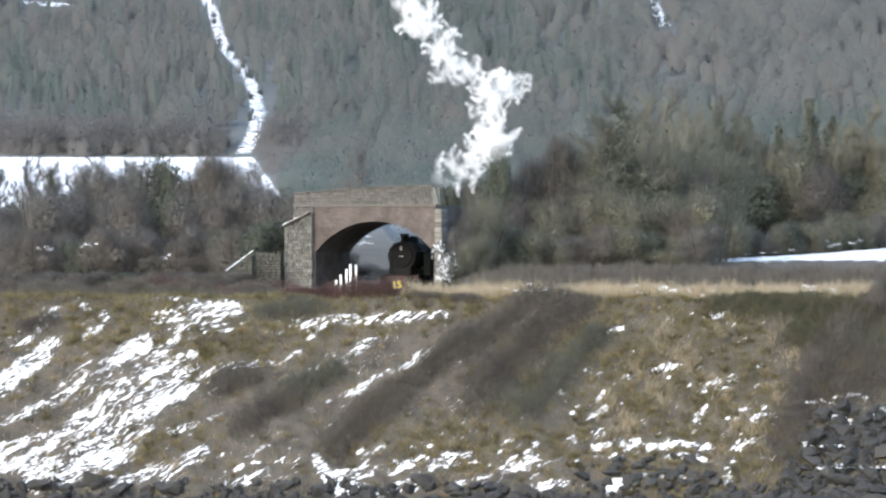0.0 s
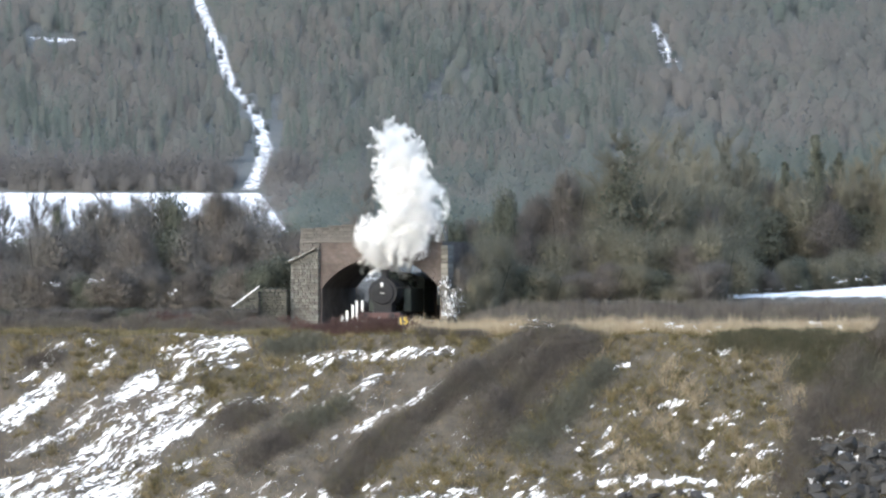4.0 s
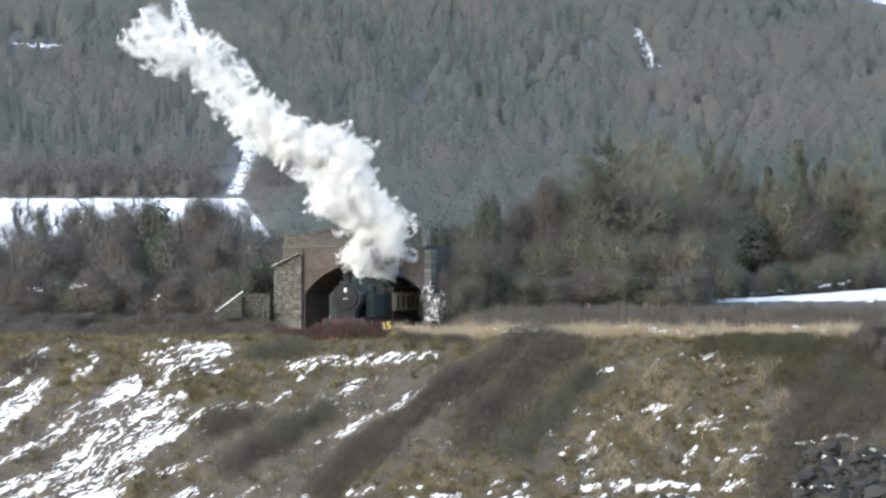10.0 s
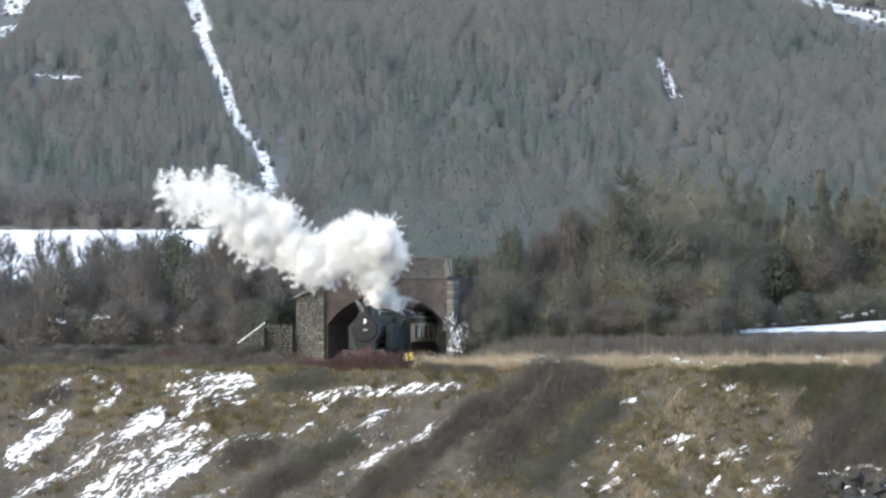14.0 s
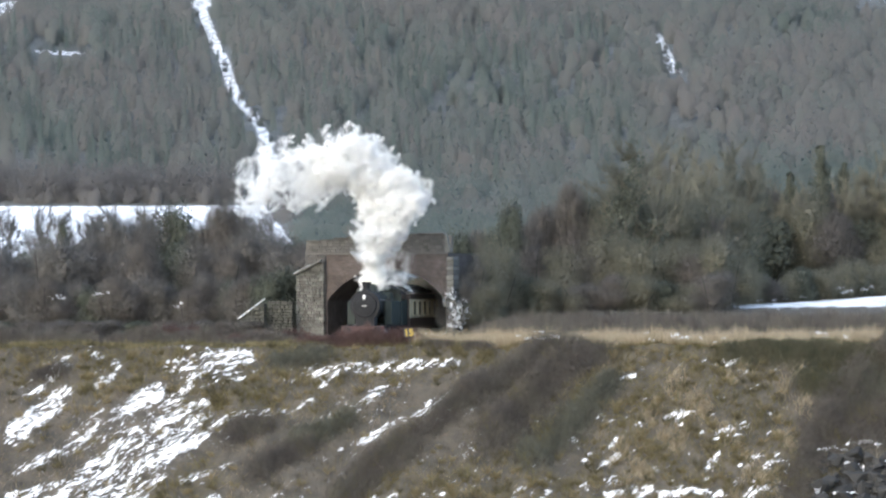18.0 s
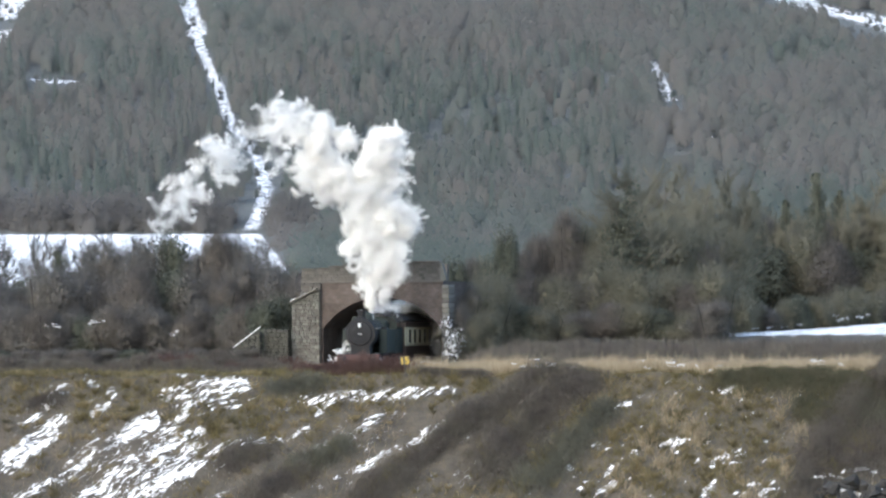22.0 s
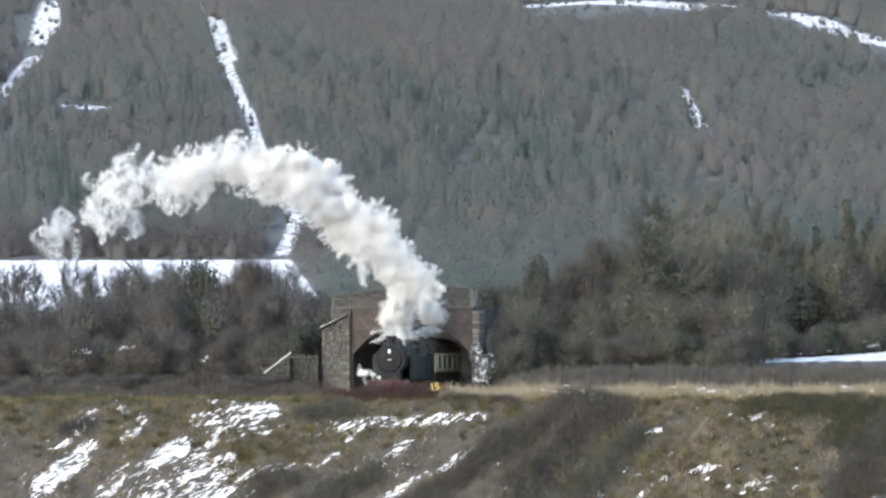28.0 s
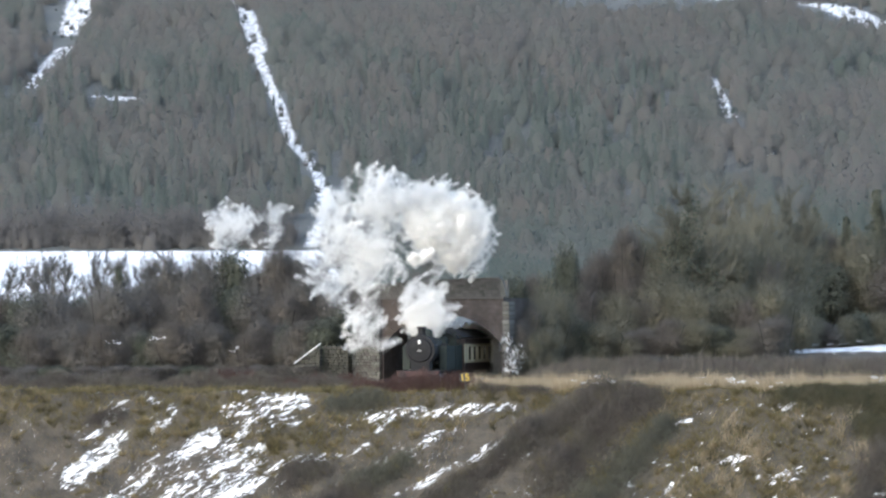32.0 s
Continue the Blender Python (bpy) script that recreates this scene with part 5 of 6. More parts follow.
# scrub west of the bridge, the back row against the snowy field: kind, x, y, half-width, top
for k, x, y, w, top in ((0, -21.2, 296, 1.65, 7.3), (1, -19.6, 296, 1.55, 7.7), (4, -17.9, 296, 1.4, 8.05), (5, -18.4, 297, 1.2, 7.6), (0, -16.9, 296, 1.1, 6.8), (5, -15.7, 296.5, 1.15, 7.0), (5, -14.9, 296, 1.5, 8.3),
                        (0, -13.6, 296, 1.45, 7.8), (1, -12.5, 295.5, 1.25, 6.9), (5, -11.3, 295, 1.15, 6.2), (4, -10.2, 294, 1.1, 6.0), (5, -9.2, 292, 1.0, 5.7)):
    shrub(k, x, y, w, top)
for i, top in enumerate((5.2, 5.4, 5.2, 5.5, 5.9, 6.1, 6.2)):
    shrub((5, 0, 4, 1, 5, 0, 1)[i], -30.6 + 1.6 * i, 295.5 + (i * 5 % 3) * 0.6, 1.75, top)
# the middle and front rows
for i in range(16):
    shrub((0, 5, 4, 1, 5, 0, 1, 5)[i % 8], -34.0 + 1.62 * i, 290.5 + 0.9 * (i * 5 % 3), 1.65, 4.7 + 0.28 * (i * 7 % 4) + 0.05 * i)
for i in range(17):
    shrub((5, 0, 4, 5, 1, 0)[i % 6], -34.5 + 1.5 * i, 286.0 + 0.8 * (i * 5 % 3), 1.45, 3.3 + 0.22 * (i * 3 % 4))
for i in range(13):
    shrub((0, 5, 0, 4, 5)[i % 5], -33.0 + 1.7 * i, 280.5 + 0.7 * (i * 5 % 3), 1.3, 1.5 + 0.2 * (i * 3 % 3))
for k, x, y, w, top in ((4, -10.3, 284.2, 1.3, 4.4), (5, -9.9, 287.2, 1.4, 5.2), (4, -11.6, 283.0, 1.4, 4.0), (5, -13.0, 284.0, 1.5, 3.9)):
    shrub(k, x, y, w, top)
# bare trees standing in the hedge, thin against the snow
for x, y, s, k in ((-29.0, 301, 0.86, 1), (-27.9, 302, 0.84, 0), (-26.9, 301, 0.86, 1), (-25.6, 303, 0.87, 0), (-24.7, 302, 0.82, 1), (-23.6, 302, 0.84, 0), (-30.9, 302, 0.86, 0), (-21.2, 303, 0.84, 1), (-20.2, 302, 0.86, 0),
                   (-19.2, 303, 0.86, 1), (-28.4, 304, 0.9, 0), (-26.2, 304, 0.88, 1), (-24.2, 304, 0.9, 0), (-22.4, 304, 0.88, 1), (-29.8, 304, 0.88, 0), (-17.2, 304, 0.8, 0), (-14.2, 303, 0.88, 0), (-13.2, 304, 0.84, 1), (-12.3, 303, 0.72, 0), (-33, 300, 0.86, 0)):
    plant(TREE[k], x, y, s)
plant(COL[0], -25.3, 297, 0.68)
# scrub east of the bridge: the dark hedge on the road bank, then taller thickets
for k, x, y, w, top in ((4, 0.2, 293, 1.1, 6.5), (5, 1.5, 294, 1.2, 6.6), (4, 2.8, 294, 1.2, 6.6), (4, 3.5, 291, 0.95, 8.2), (5, 4.6, 296, 1.3, 7.0), (5, 5.8, 297, 1.5, 8.0), (5, 7.3, 297, 1.45, 9.4), (2, 8.6, 298, 1.5, 9.0),
                        (3, 10.2, 299, 1.7, 8.6), (2, 12.2, 299, 1.7, 8.3), (3, 14.4, 300, 1.8, 8.4), (2, 16.6, 303, 1.8, 8.6), (3, 18.6, 306, 1.8, 8.2)):
    shrub(k, x, y, w, top)
for i in range(10):
    shrub((2, 3, 5, 2, 0, 3)[i % 6], 1.4 + 1.75 * i, 290.0 + 0.8 * (i * 5 % 3), 1.7, 5.2 + 0.3 * (i * 7 % 4))
for i in range(10):
    shrub((5, 3, 4, 2, 0)[i % 5], 1.6 + 1.6 * i, 285.2 + 0.5 * (i * 5 % 3), 1.45, 3.5 + 0.2 * (i * 3 % 4))
for k, x, y, w, top in ((5, 1.4, 284, 1.2, 4.4), (0, 1.05, 280.6, 0.95, 4.6), (2, 1.6, 281.5, 1.2, 4.8), (3, 2.6, 284, 1.5, 5.3), (2, 1.2, 277.6, 0.8, 3.2), (0, 0.95, 278.6, 0.65, 3.8), (3, 2.1, 278.8, 1.0, 3.4)):
    shrub(k, x, y, w, top)
for i in range(14):
    shrub((2, 3, 5, 4)[i % 4], 18.0 + 1.85 * i, 346 + 1.4 * (i * 5 % 3), 2.2, 7.6 + 0.4 * (i * 7 % 4))
for i in range(9):
    shrub((3, 2, 5)[i % 3], 19.0 + 2.7 * i, 353, 2.5, 9.6 + 0.5 * (i * 5 % 3))
# field hedge beyond the snow
for i in range(27):
    x = 9.5 + 1.3 * i
    plant(BUSH[(3, 2, 5, 2, 4, 3, 2)[i % 7]], x, float(field_edge(x)) + 1.6 - 0.65 * min(0, x - 19), 1.6 + 0.12 * (i % 3), 0.8 + 0.02 * i, 0.75)
plant(TREE[3], 10.6, 297, 1.3)
# wispy olive trees between the big tree and the ivy-clad ones
for x, y, s in ((13.4, 318, 0.92), (14.9, 330, 1.05), (16.2, 326, 1.0), (17.6, 332, 1.08), (19.0, 330, 1.0), (20.4, 334, 1.04), (12.2, 302, 0.86), (16.4, 306, 0.78), (7.6, 301, 0.72)):
    plant(TREE[2], x, y, s * 1.2)
for x, y, s in ((22.0, 350, 0.9), (24.5, 351, 0.85), (27.0, 350, 0.9), (29.2, 350, 0.95), (31.8, 351, 1.0), (33.6, 351, 1.2), (36.5, 352, 0.95), (39, 352, 0.9), (25.5, 357, 0.95)):
    plant(TREE[2], x, y, s)
for x, y, s, k in ((26.6, 348, 0.8, 0), (30.2, 349, 0.8, 1), (16.2, 298, 0.78, 0), (-7.25, 330, 0.86, 1)):
    plant(TREE[k], x, y, s)
for x, y, s, k in ((23.1, 350, 0.93, 0), (25.7, 352, 0.86, 1), (28.0, 351, 1.05, 0), (29.8, 352, 0.92, 1), (12.9, 296, 0.62, 0),):
    plant(COL[k], x, y, s)
# dark thorn on the brow at the east end
for k, x, y, w, top in ((5, 25.0, 261.6, 0.62, 1.2), (5, 26.3, 262.0, 0.9, 1.6), (5, 25.7, 260.4, 0.7, 0.3), (5, 27.6, 261.4, 0.9, 1.4)):
    shrub(k, x, y, w, top)
# low scrub in the cutting beyond the arch
for k, x, y, w, top in ((0, -6.3, 299, 0.9, 2.6), (1, -5.0, 301, 0.9, 1.9), (0, -3.9, 303, 0.8, 1.6)):
    shrub(k, x, y, w, top)
snow_clumps("snow_flecks", "scraps of snow caught in the scrub", 65, ((-21.8, 283.6, 2.9, 0.5, 5), (-24.6, 283.6, 2.6, 0.4, 3), (-17.0, 283.6, 2.2, 0.3, 2)))
snow_clumps("snow_flecks", "scraps of snow on the scrub in the cutting", 64, ((-5.0, 299.5, 2.5, 0.35, 7), (-5.9, 298.0, 2.5, 0.2, 4)))
# snow-dusted shrub at the bridge's foot
sb = bush(9, L_SNOWTWIG, 620, "snowy_shrub", "small shrub covered with clinging snow beside the bridge", 1.0, True, 2.4)
sb.matrix_basis = Matrix.LocRotScale((0.2, 276.3, 0.75), Euler((0, 0, 1)), (0.95, 0.95, 1.55))

snow_clumps("snow_flecks", "lumps of snow on the low stems of the shrub", 66, ((-0.1, 276.0, 0.75, 0.35, 9), (0.1, 275.9, 1.25, 0.28, 8), (0.25, 276.0, 1.8, 0.2, 4)))

# ---------------- lineside things ----------------
sign = thing("speed_sign", pose(-2.517, 262.7, 0.04, 0, -7, 6), "yellow cut-out numerals 15 of a railway speed sign", "sign")
part("post", tube(B(), (0, 0.03, -0.3), (0, 0.03, 0.9), 0.03, 0.03, 8), M_SIGN, sign, "dark steel post")
part("back_plate", box(B(), -0.27, 0.27, 0.0, 0.02, 0.73, 1.2, 0.005), M_SIGN, sign)
fc = bpy.data.curves.new("numerals", "FONT")
fc.body, fc.size, fc.extrude, fc.align_x, fc.offset = "15", 0.56, 0.01, "CENTER", 0.012
tmp = new("numerals_curve", fc)
tmp_me = bpy.data.meshes.new_from_object(tmp.evaluated_get(bpy.context.evaluated_depsgraph_get()))
bpy.data.objects.remove(tmp)
tmp_me.materials.append(M_YELLOW)
num = part("numerals", tmp_me, M_YELLOW, sign, "yellow numerals")
num.matrix_basis = pose(0, -0.012, 0.77, 90, 0, 0)

for x, h in ((-6.48, 0.85), (-6.2, 1.16), (-5.86, 1.5), (-5.62, 1.78), (-5.28, 1.78)):
    p = thing("marker_post", pose(x, 279.2, 0.2, 0, 0, 10), "white-painted timber marker post beside the track", "post", "white posts under the bridge")
    bm = box(B(), -0.06, 0.06, -0.06, 0.06, -0.1, h, 0.01)
    part("shaft", bm, M_WHITE, p)
    part("cap", box(B(), -0.075, 0.075, -0.075, 0.075, h, h + 0.05, 0.015), M_WHITE, p)


def wire_fence(y, xs, z0):
    rng = random.Random(int(y))
    f = thing("wire_fence", pose(0, 0, 0), "low timber post and wire fence at the field edge", "fence")
    prev = None
    for x in xs:
        z = float(ground_z(x, y)) + z0
        part("post", tube(B(), (x, y, z - 0.3), (x + rng.uniform(-0.05, 0.05), y, z + 0.7 + rng.uniform(-0.1, 0.1)), 0.05, 0.04, 6), M_WOODPOST, f)
        if prev:
            for h in (0.3, 0.6):
                part("wire", tube(B(), (prev[0], y, prev[1] + h), (x, y, z + h), 0.01, 0.01, 4), M_STEEL, f)
        prev = (x, z)


wire_fence(279.5, [9.5 + 0.85 * i for i in range(6)], -0.12)


# ---------------- steam ----------------
def puff_mesh(seed):
    """A billow of steam: several lumpy lobes and a thinning fringe of droplets, radius about one."""
    rng = np.random.default_rng(seed)
    tris, face = [], []
    for k in range(8):
        bm = B()
        bmesh.ops.create_icosphere(bm, subdivisions=3 if k < 3 else 2, radius=1.0)
        off = Vector(rng.uniform(-50, 50, 3))
        rad = rng.uniform(0.3, 0.55)
        c = unit(rng.normal(size=3)) * rng.uniform(0.15, 0.55) * (1.25, 0.8, 1.0)
        for v in bm.verts:
            d = v.co.normalized()
            v.co = Vector(c) + d * rad * max(0.3, 0.85 + 0.75 * noise.fractal(d * 2.1 + off, 0.9, 2.0, 4))
        hv = np.array([v.co[:] for v in bm.verts])
        fi = np.array([[v.index for v in f.verts] for f in bm.faces])
        bm.free()
        core = c + (hv - c) * 0.62
        tris.append(core[fi])
        face.append(unit(core[fi].mean(1) - c) * 0.35 + (0, -0.85, 0.15))
        n = 2400
        i = rng.integers(0, len(hv), n)
        p = c + (hv[i] - c) * (0.5 + 0.78 * rng.uniform(0, 1, n) ** 0.85)[:, None] + rng.normal(0, 0.045, (n, 3))
        tris.append(flakes(rng, p, rng.uniform(0.014, 0.036, n)))
        face.append(unit(p - c) * 0.35 + (0, -0.85, 0.15))
    return tri_mesh("puff", np.concatenate(tris), M_STEAM, np.concatenate(face))


def wisp_mesh(seed):
    """A torn thin shred of steam with gaps."""
    rng = np.random.default_rng(seed)
    n = 8000
    t = rng.uniform(-1, 1, n)
    strand = rng.integers(0, 4, n)
    a = rng.uniform(0, 6, (4, 4))[strand]
    lift = rng.uniform(-0.4, 0.4, (4, 2))[strand]
    p = np.stack([t * (0.6 + 0.1 * a[:, 3]) * 0.9, lift[:, 0] + 0.3 * np.sin(2.6 * t + a[:, 0]), lift[:, 1] + 0.28 * np.sin(3.3 * t + a[:, 1]) + 0.1 * np.sin(8 * t + a[:, 2])], 1)
    p += rng.normal(0, 0.13, (n, 3)) * (1.05 - np.abs(t))[:, None] ** 0.5
    return tri_mesh("puff", flakes(rng, p, rng.uniform(0.008, 0.02, n)), M_STEAM, rng.normal(0, 0.3, (n, 3)) + (0, -0.8, 0.15))


PUFFS = [puff_mesh(s) for s in range(6)]
WISPS = [wisp_mesh(s + 20) for s in range(4)]
PX = 0.0338      # metres that one step of the plume tables spans
VALVE = (0, -5.2, 3.72)


def front_at(t):
    """How far the engine's front stands past the bridge at t seconds."""
    return float(np.interp(t, (0, 1, 2, 3, 4.5, 5.8, 8, 11, 14, 17, 24, 32), (-4.8, -3.0, -0.8, 1.0, 3.2, 5.4, 8.4, 10.7, 11.3, 11.6, 11.9, 12.0)))


def valve_at(t):
    return on_track(front_at(t)) @ Vector(VALVE)


PLUME = {}


def plume(t, *nodes):
    """The plume's line at t: steps right, up and half-width from the safety valve outwards."""
    PLUME[t] = np.array(nodes, float)


plume(0.0, (0, 0, 8), (-45, 20, 22), (-75, 15, 28), (-105, 0, 20))
plume(1.0, (0, 0, 8), (-30, 0, 20), (-50, 30, 28), (-60, 50, 25), (-100, 5, 28), (-140, 0, 22))
plume(2.0, (0, 0, 10), (10, 15, 28), (0, 70, 38), (-55, 55, 48), (-115, 25, 35), (-145, 40, 20), (-45, 90, 34), (0, 118, 28), (35, 125, 22), (15, 155, 24), (-25, 160, 12))
plume(3.0, (0, 0, 10), (30, 40, 40), (-20, 38, 38), (-80, 35, 42), (-130, 38, 24), (-130, 85, 16), (-30, 85, 35), (20, 105, 45), (0, 155, 45), (50, 145, 42), (5, 190, 22))
plume(3.5, (0, 0, 10), (-40, 45, 45), (-70, 40, 30), (20, 60, 45), (45, 100, 45), (20, 150, 45), (35, 180, 40), (5, 215, 25))
plume(5.5, (0, 0, 6), (0, 40, 14), (10, 80, 45), (65, 95, 45), (20, 130, 45), (-10, 180, 55), (-55, 235, 60), (-85, 265, 55), (-85, 315, 25))
plume(6.0, (0, 0, 6), (0, 40, 14), (-10, 75, 35), (50, 105, 48), (0, 140, 45), (-30, 205, 60), (-75, 245, 75), (-120, 255, 55), (-60, 305, 40), (-105, 330, 25))
plume(7.0, (0, 0, 6), (0, 35, 12), (20, 60, 48), (0, 105, 42), (-20, 155, 45), (-65, 230, 52), (-110, 290, 65), (-150, 335, 65), (-190, 330, 40), (-145, 400, 35))
plume(8.0, (0, 0, 6), (3, 50, 12), (10, 80, 50), (35, 90, 40), (10, 145, 42), (-38, 205, 42), (-80, 265, 55), (-130, 310, 72), (-178, 360, 72), (-210, 430, 70), (-245, 490, 60))
plume(9.0, (0, 0, 6), (0, 45, 12), (10, 70, 55), (45, 80, 32), (-5, 140, 60), (-55, 205, 58), (-110, 260, 50), (-160, 320, 55), (-225, 370, 65), (-275, 405, 72), (-300, 460, 65))
plume(10.0, (0, 0, 6), (0, 35, 12), (0, 70, 45), (70, 78, 28), (0, 135, 62), (-55, 180, 65), (10, 200, 45), (-100, 240, 45), (-160, 245, 40), (-205, 295, 32), (-235, 350, 30), (-280, 405, 55), (-370, 400, 60), (-330, 450, 50))
plume(11.0, (0, 0, 6), (-5, 40, 30), (50, 58, 28), (-20, 110, 62), (-95, 155, 68), (-20, 205, 52), (-160, 195, 58), (-200, 250, 42), (-190, 300, 30), (-280, 265, 28), (-390, 430, 50), (-500, 430, 60), (-540, 420, 50))
plume(12.0, (0, 0, 8), (-25, 35, 42), (50, 50, 25), (-40, 85, 55), (-70, 150, 62), (-55, 235, 42), (-100, 130, 50), (-190, 170, 60), (-240, 185, 40), (-215, 245, 40), (-280, 285, 25), (-400, 300, 10), (-500, 400, 14))
plume(13.0, (0, 0, 10), (0, 35, 40), (-40, 85, 65), (45, 85, 30), (-100, 105, 72), (-160, 150, 70), (-130, 210, 45), (-210, 200, 60), (-270, 195, 50), (-330, 205, 40), (-305, 275, 32), (-365, 285, 18))
plume(14.0, (0, 0, 10), (-5, 50, 48), (-20, 120, 65), (25, 100, 50), (-70, 140, 40), (-80, 60, 50), (-140, 85, 45), (-170, 130, 50), (-240, 120, 58), (-270, 195, 58), (-330, 200, 52), (-390, 210, 35), (-400, 290, 15))
plume(16.5, (0, 0, 15), (3, 35, 38), (5, 85, 58), (45, 100, 38), (-5, 140, 72), (10, 185, 55), (-65, 175, 75), (-115, 185, 55), (-150, 120, 45), (-185, 100, 25))
plume(17.0, (0, 0, 15), (3, 35, 38), (5, 85, 58), (50, 100, 38), (-5, 145, 75), (10, 195, 58), (-65, 185, 78), (-115, 205, 55), (-125, 145, 42), (-80, 250, 22))
plume(18.0, (0, 0, 18), (0, 35, 32), (0, 75, 38), (18, 135, 52), (65, 155, 42), (-10, 185, 62), (-50, 235, 50), (-90, 185, 60), (-140, 205, 55), (-190, 220, 32), (-210, 155, 16))
plume(19.0, (0, 0, 18), (-10, 40, 35), (0, 90, 58), (25, 150, 60), (60, 200, 52), (-15, 200, 62), (-95, 220, 62), (-170, 220, 68), (-150, 155, 38), (-225, 220, 42), (-255, 195, 18))
plume(20.0, (0, 0, 20), (-5, 40, 38), (0, 100, 60), (-10, 160, 50), (-15, 220, 72), (62, 215, 45), (0, 262, 45), (-100, 200, 50), (-185, 255, 40), (-210, 180, 45), (-258, 220, 40))
plume(21.0, (0, 0, 20), (0, 35, 36), (5, 85, 40), (5, 140, 50), (-10, 190, 52), (65, 260, 38), (-55, 240, 62), (-95, 275, 52), (-135, 215, 50), (-185, 205, 42), (-275, 255, 22), (-340, 190, 38))
plume(22.0, (0, 0, 8), (0, 35, 28), (0, 95, 65), (38, 158, 50), (-20, 165, 55), (10, 228, 45), (48, 318, 36), (-50, 205, 40), (-110, 215, 25), (-80, 315, 38), (-142, 345, 45), (-210, 300, 50), (-280, 260, 45), (-370, 158, 22))
plume(23.0, (0, 0, 8), (0, 30, 14), (-20, 62, 42), (-20, 130, 75), (50, 172, 60), (-55, 175, 62), (-20, 222, 45), (-10, 330, 22), (-90, 245, 28), (-190, 255, 20), (-130, 365, 40), (-225, 375, 50), (-315, 305, 52), (-280, 225, 32))
plume(24.0, (0, 0, 8), (5, 32, 22), (-15, 85, 42), (-75, 130, 68), (-125, 165, 65), (15, 200, 55), (65, 190, 32), (-45, 225, 50), (-105, 230, 40), (-200, 180, 30), (-230, 255, 24), (-340, 240, 18), (-395, 300, 38), (-300, 400, 45))
plume(25.0, (0, 0, 8), (-5, 38, 32), (-25, 85, 32), (-40, 145, 48), (-95, 145, 58), (-100, 205, 72), (0, 225, 52), (28, 205, 30), (-165, 185, 70), (-165, 250, 45), (-245, 165, 50), (-315, 162, 26))
plume(27.5, (0, 0, 12), (-10, 35, 32), (-15, 95, 48), (40, 85, 34), (-50, 155, 55), (-90, 210, 58), (-145, 265, 60), (-205, 300, 48), (-275, 275, 48), (-345, 315, 52), (-440, 275, 55), (-510, 215, 60), (-570, 160, 32))
plume(28.0, (0, 0, 12), (-15, 30, 30), (-15, 95, 48), (50, 85, 34), (-50, 160, 55), (-95, 215, 58), (-155, 275, 60), (-215, 305, 42), (-285, 275, 42), (-355, 325, 52), (-385, 250, 30), (-475, 275, 55), (-535, 225, 62), (-605, 165, 32))
plume(29.0, (5, 0, 30), (-22, 35, 40), (-30, 115, 50), (48, 95, 34), (-30, 175, 60), (-100, 215, 55), (-170, 255, 55), (-130, 295, 30), (-250, 285, 36), (-320, 345, 36), (-370, 385, 24), (-420, 295, 30), (-490, 425, 32), (-480, 305, 30), (-590, 315, 30), (-640, 235, 55), (-710, 235, 35))
plume(30.0, (0, 5, 20), (-40, 30, 45), (-10, 62, 30), (70, 95, 28), (30, 160, 60), (-45, 160, 60), (-125, 210, 60), (-168, 280, 45), (-225, 250, 40), (-290, 270, 30), (-278, 200, 24), (-378, 250, 14), (-450, 300, 10), (-600, 285, 34), (-650, 420, 34))
plume(31.0, (0, 0, 18), (-50, 0, 34), (-92, -2, 25), (-82, 40, 45), (0, 60, 34), (-10, 120, 60), (50, 160, 60), (0, 200, 65), (-92, 220, 42), (-92, 160, 50), (-172, 170, 50), (-245, 230, 50), (-300, 240, 28), (-340, 158, 6))
plume(32.0, (0, 0, 6), (3, 35, 12), (18, 90, 46), (65, 145, 58), (60, 185, 55), (10, 180, 72), (-35, 225, 55), (-100, 245, 18), (-90, 105, 34), (-165, 130, 22), (-165, 250, 18), (-120, 42, 36), (-105, -25, 20), (-270, 190, 18), (-360, 200, 10))

TIMES = sorted(PLUME)


def plume_at(t, u):
    """Place and half-width along the plume at t for age share u."""
    j = int(np.clip(np.searchsorted(TIMES, t) - 1, 0, len(TIMES) - 2))
    t0, t1 = TIMES[j], TIMES[j + 1]
    k = min(max((t - t0) / (t1 - t0), 0), 1)
    out = []
    for tt in (t0, t1):
        nd = PLUME[tt]
        g = np.concatenate([[0.0], np.cumsum((nd[1:, 2] + nd[:-1, 2] + 12.0) ** 1.25)])
        g /= g[-1]
        out.append(np.array([np.interp(u, g, nd[:, c]) for c in range(3)]))
    return out[0] * (1 - k) + out[1] * k


LIFE = 4.0
steam = thing("steam_plume", pose(0, 0, 0), "billowing white steam blown from the locomotive", "steam")
steam_b = thing("steam_plume", pose(0, 0, 0), "billowing white steam blown from the locomotive", "steam")
steam_c = thing("steam_plume", pose(0, 0, 0), "billowing white steam blown from the locomotive", "steam")
small_steam = thing("steam_jet", pose(0, 0, 0), "thin white steam jet from the safety valve", "steam")
old_smoke = thing("drifting_smoke", pose(0, 0, 0), "thin pale smoke drifting up behind the bridge", "smoke")


def make_puff(parent, mesh, size):
    ob = new("puff", mesh)
    ob.parent = parent
    ob.scale = (size, size, size)
    return ob


def turned(v, a):
    return Matrix.LocRotScale(v, Euler(a), None)


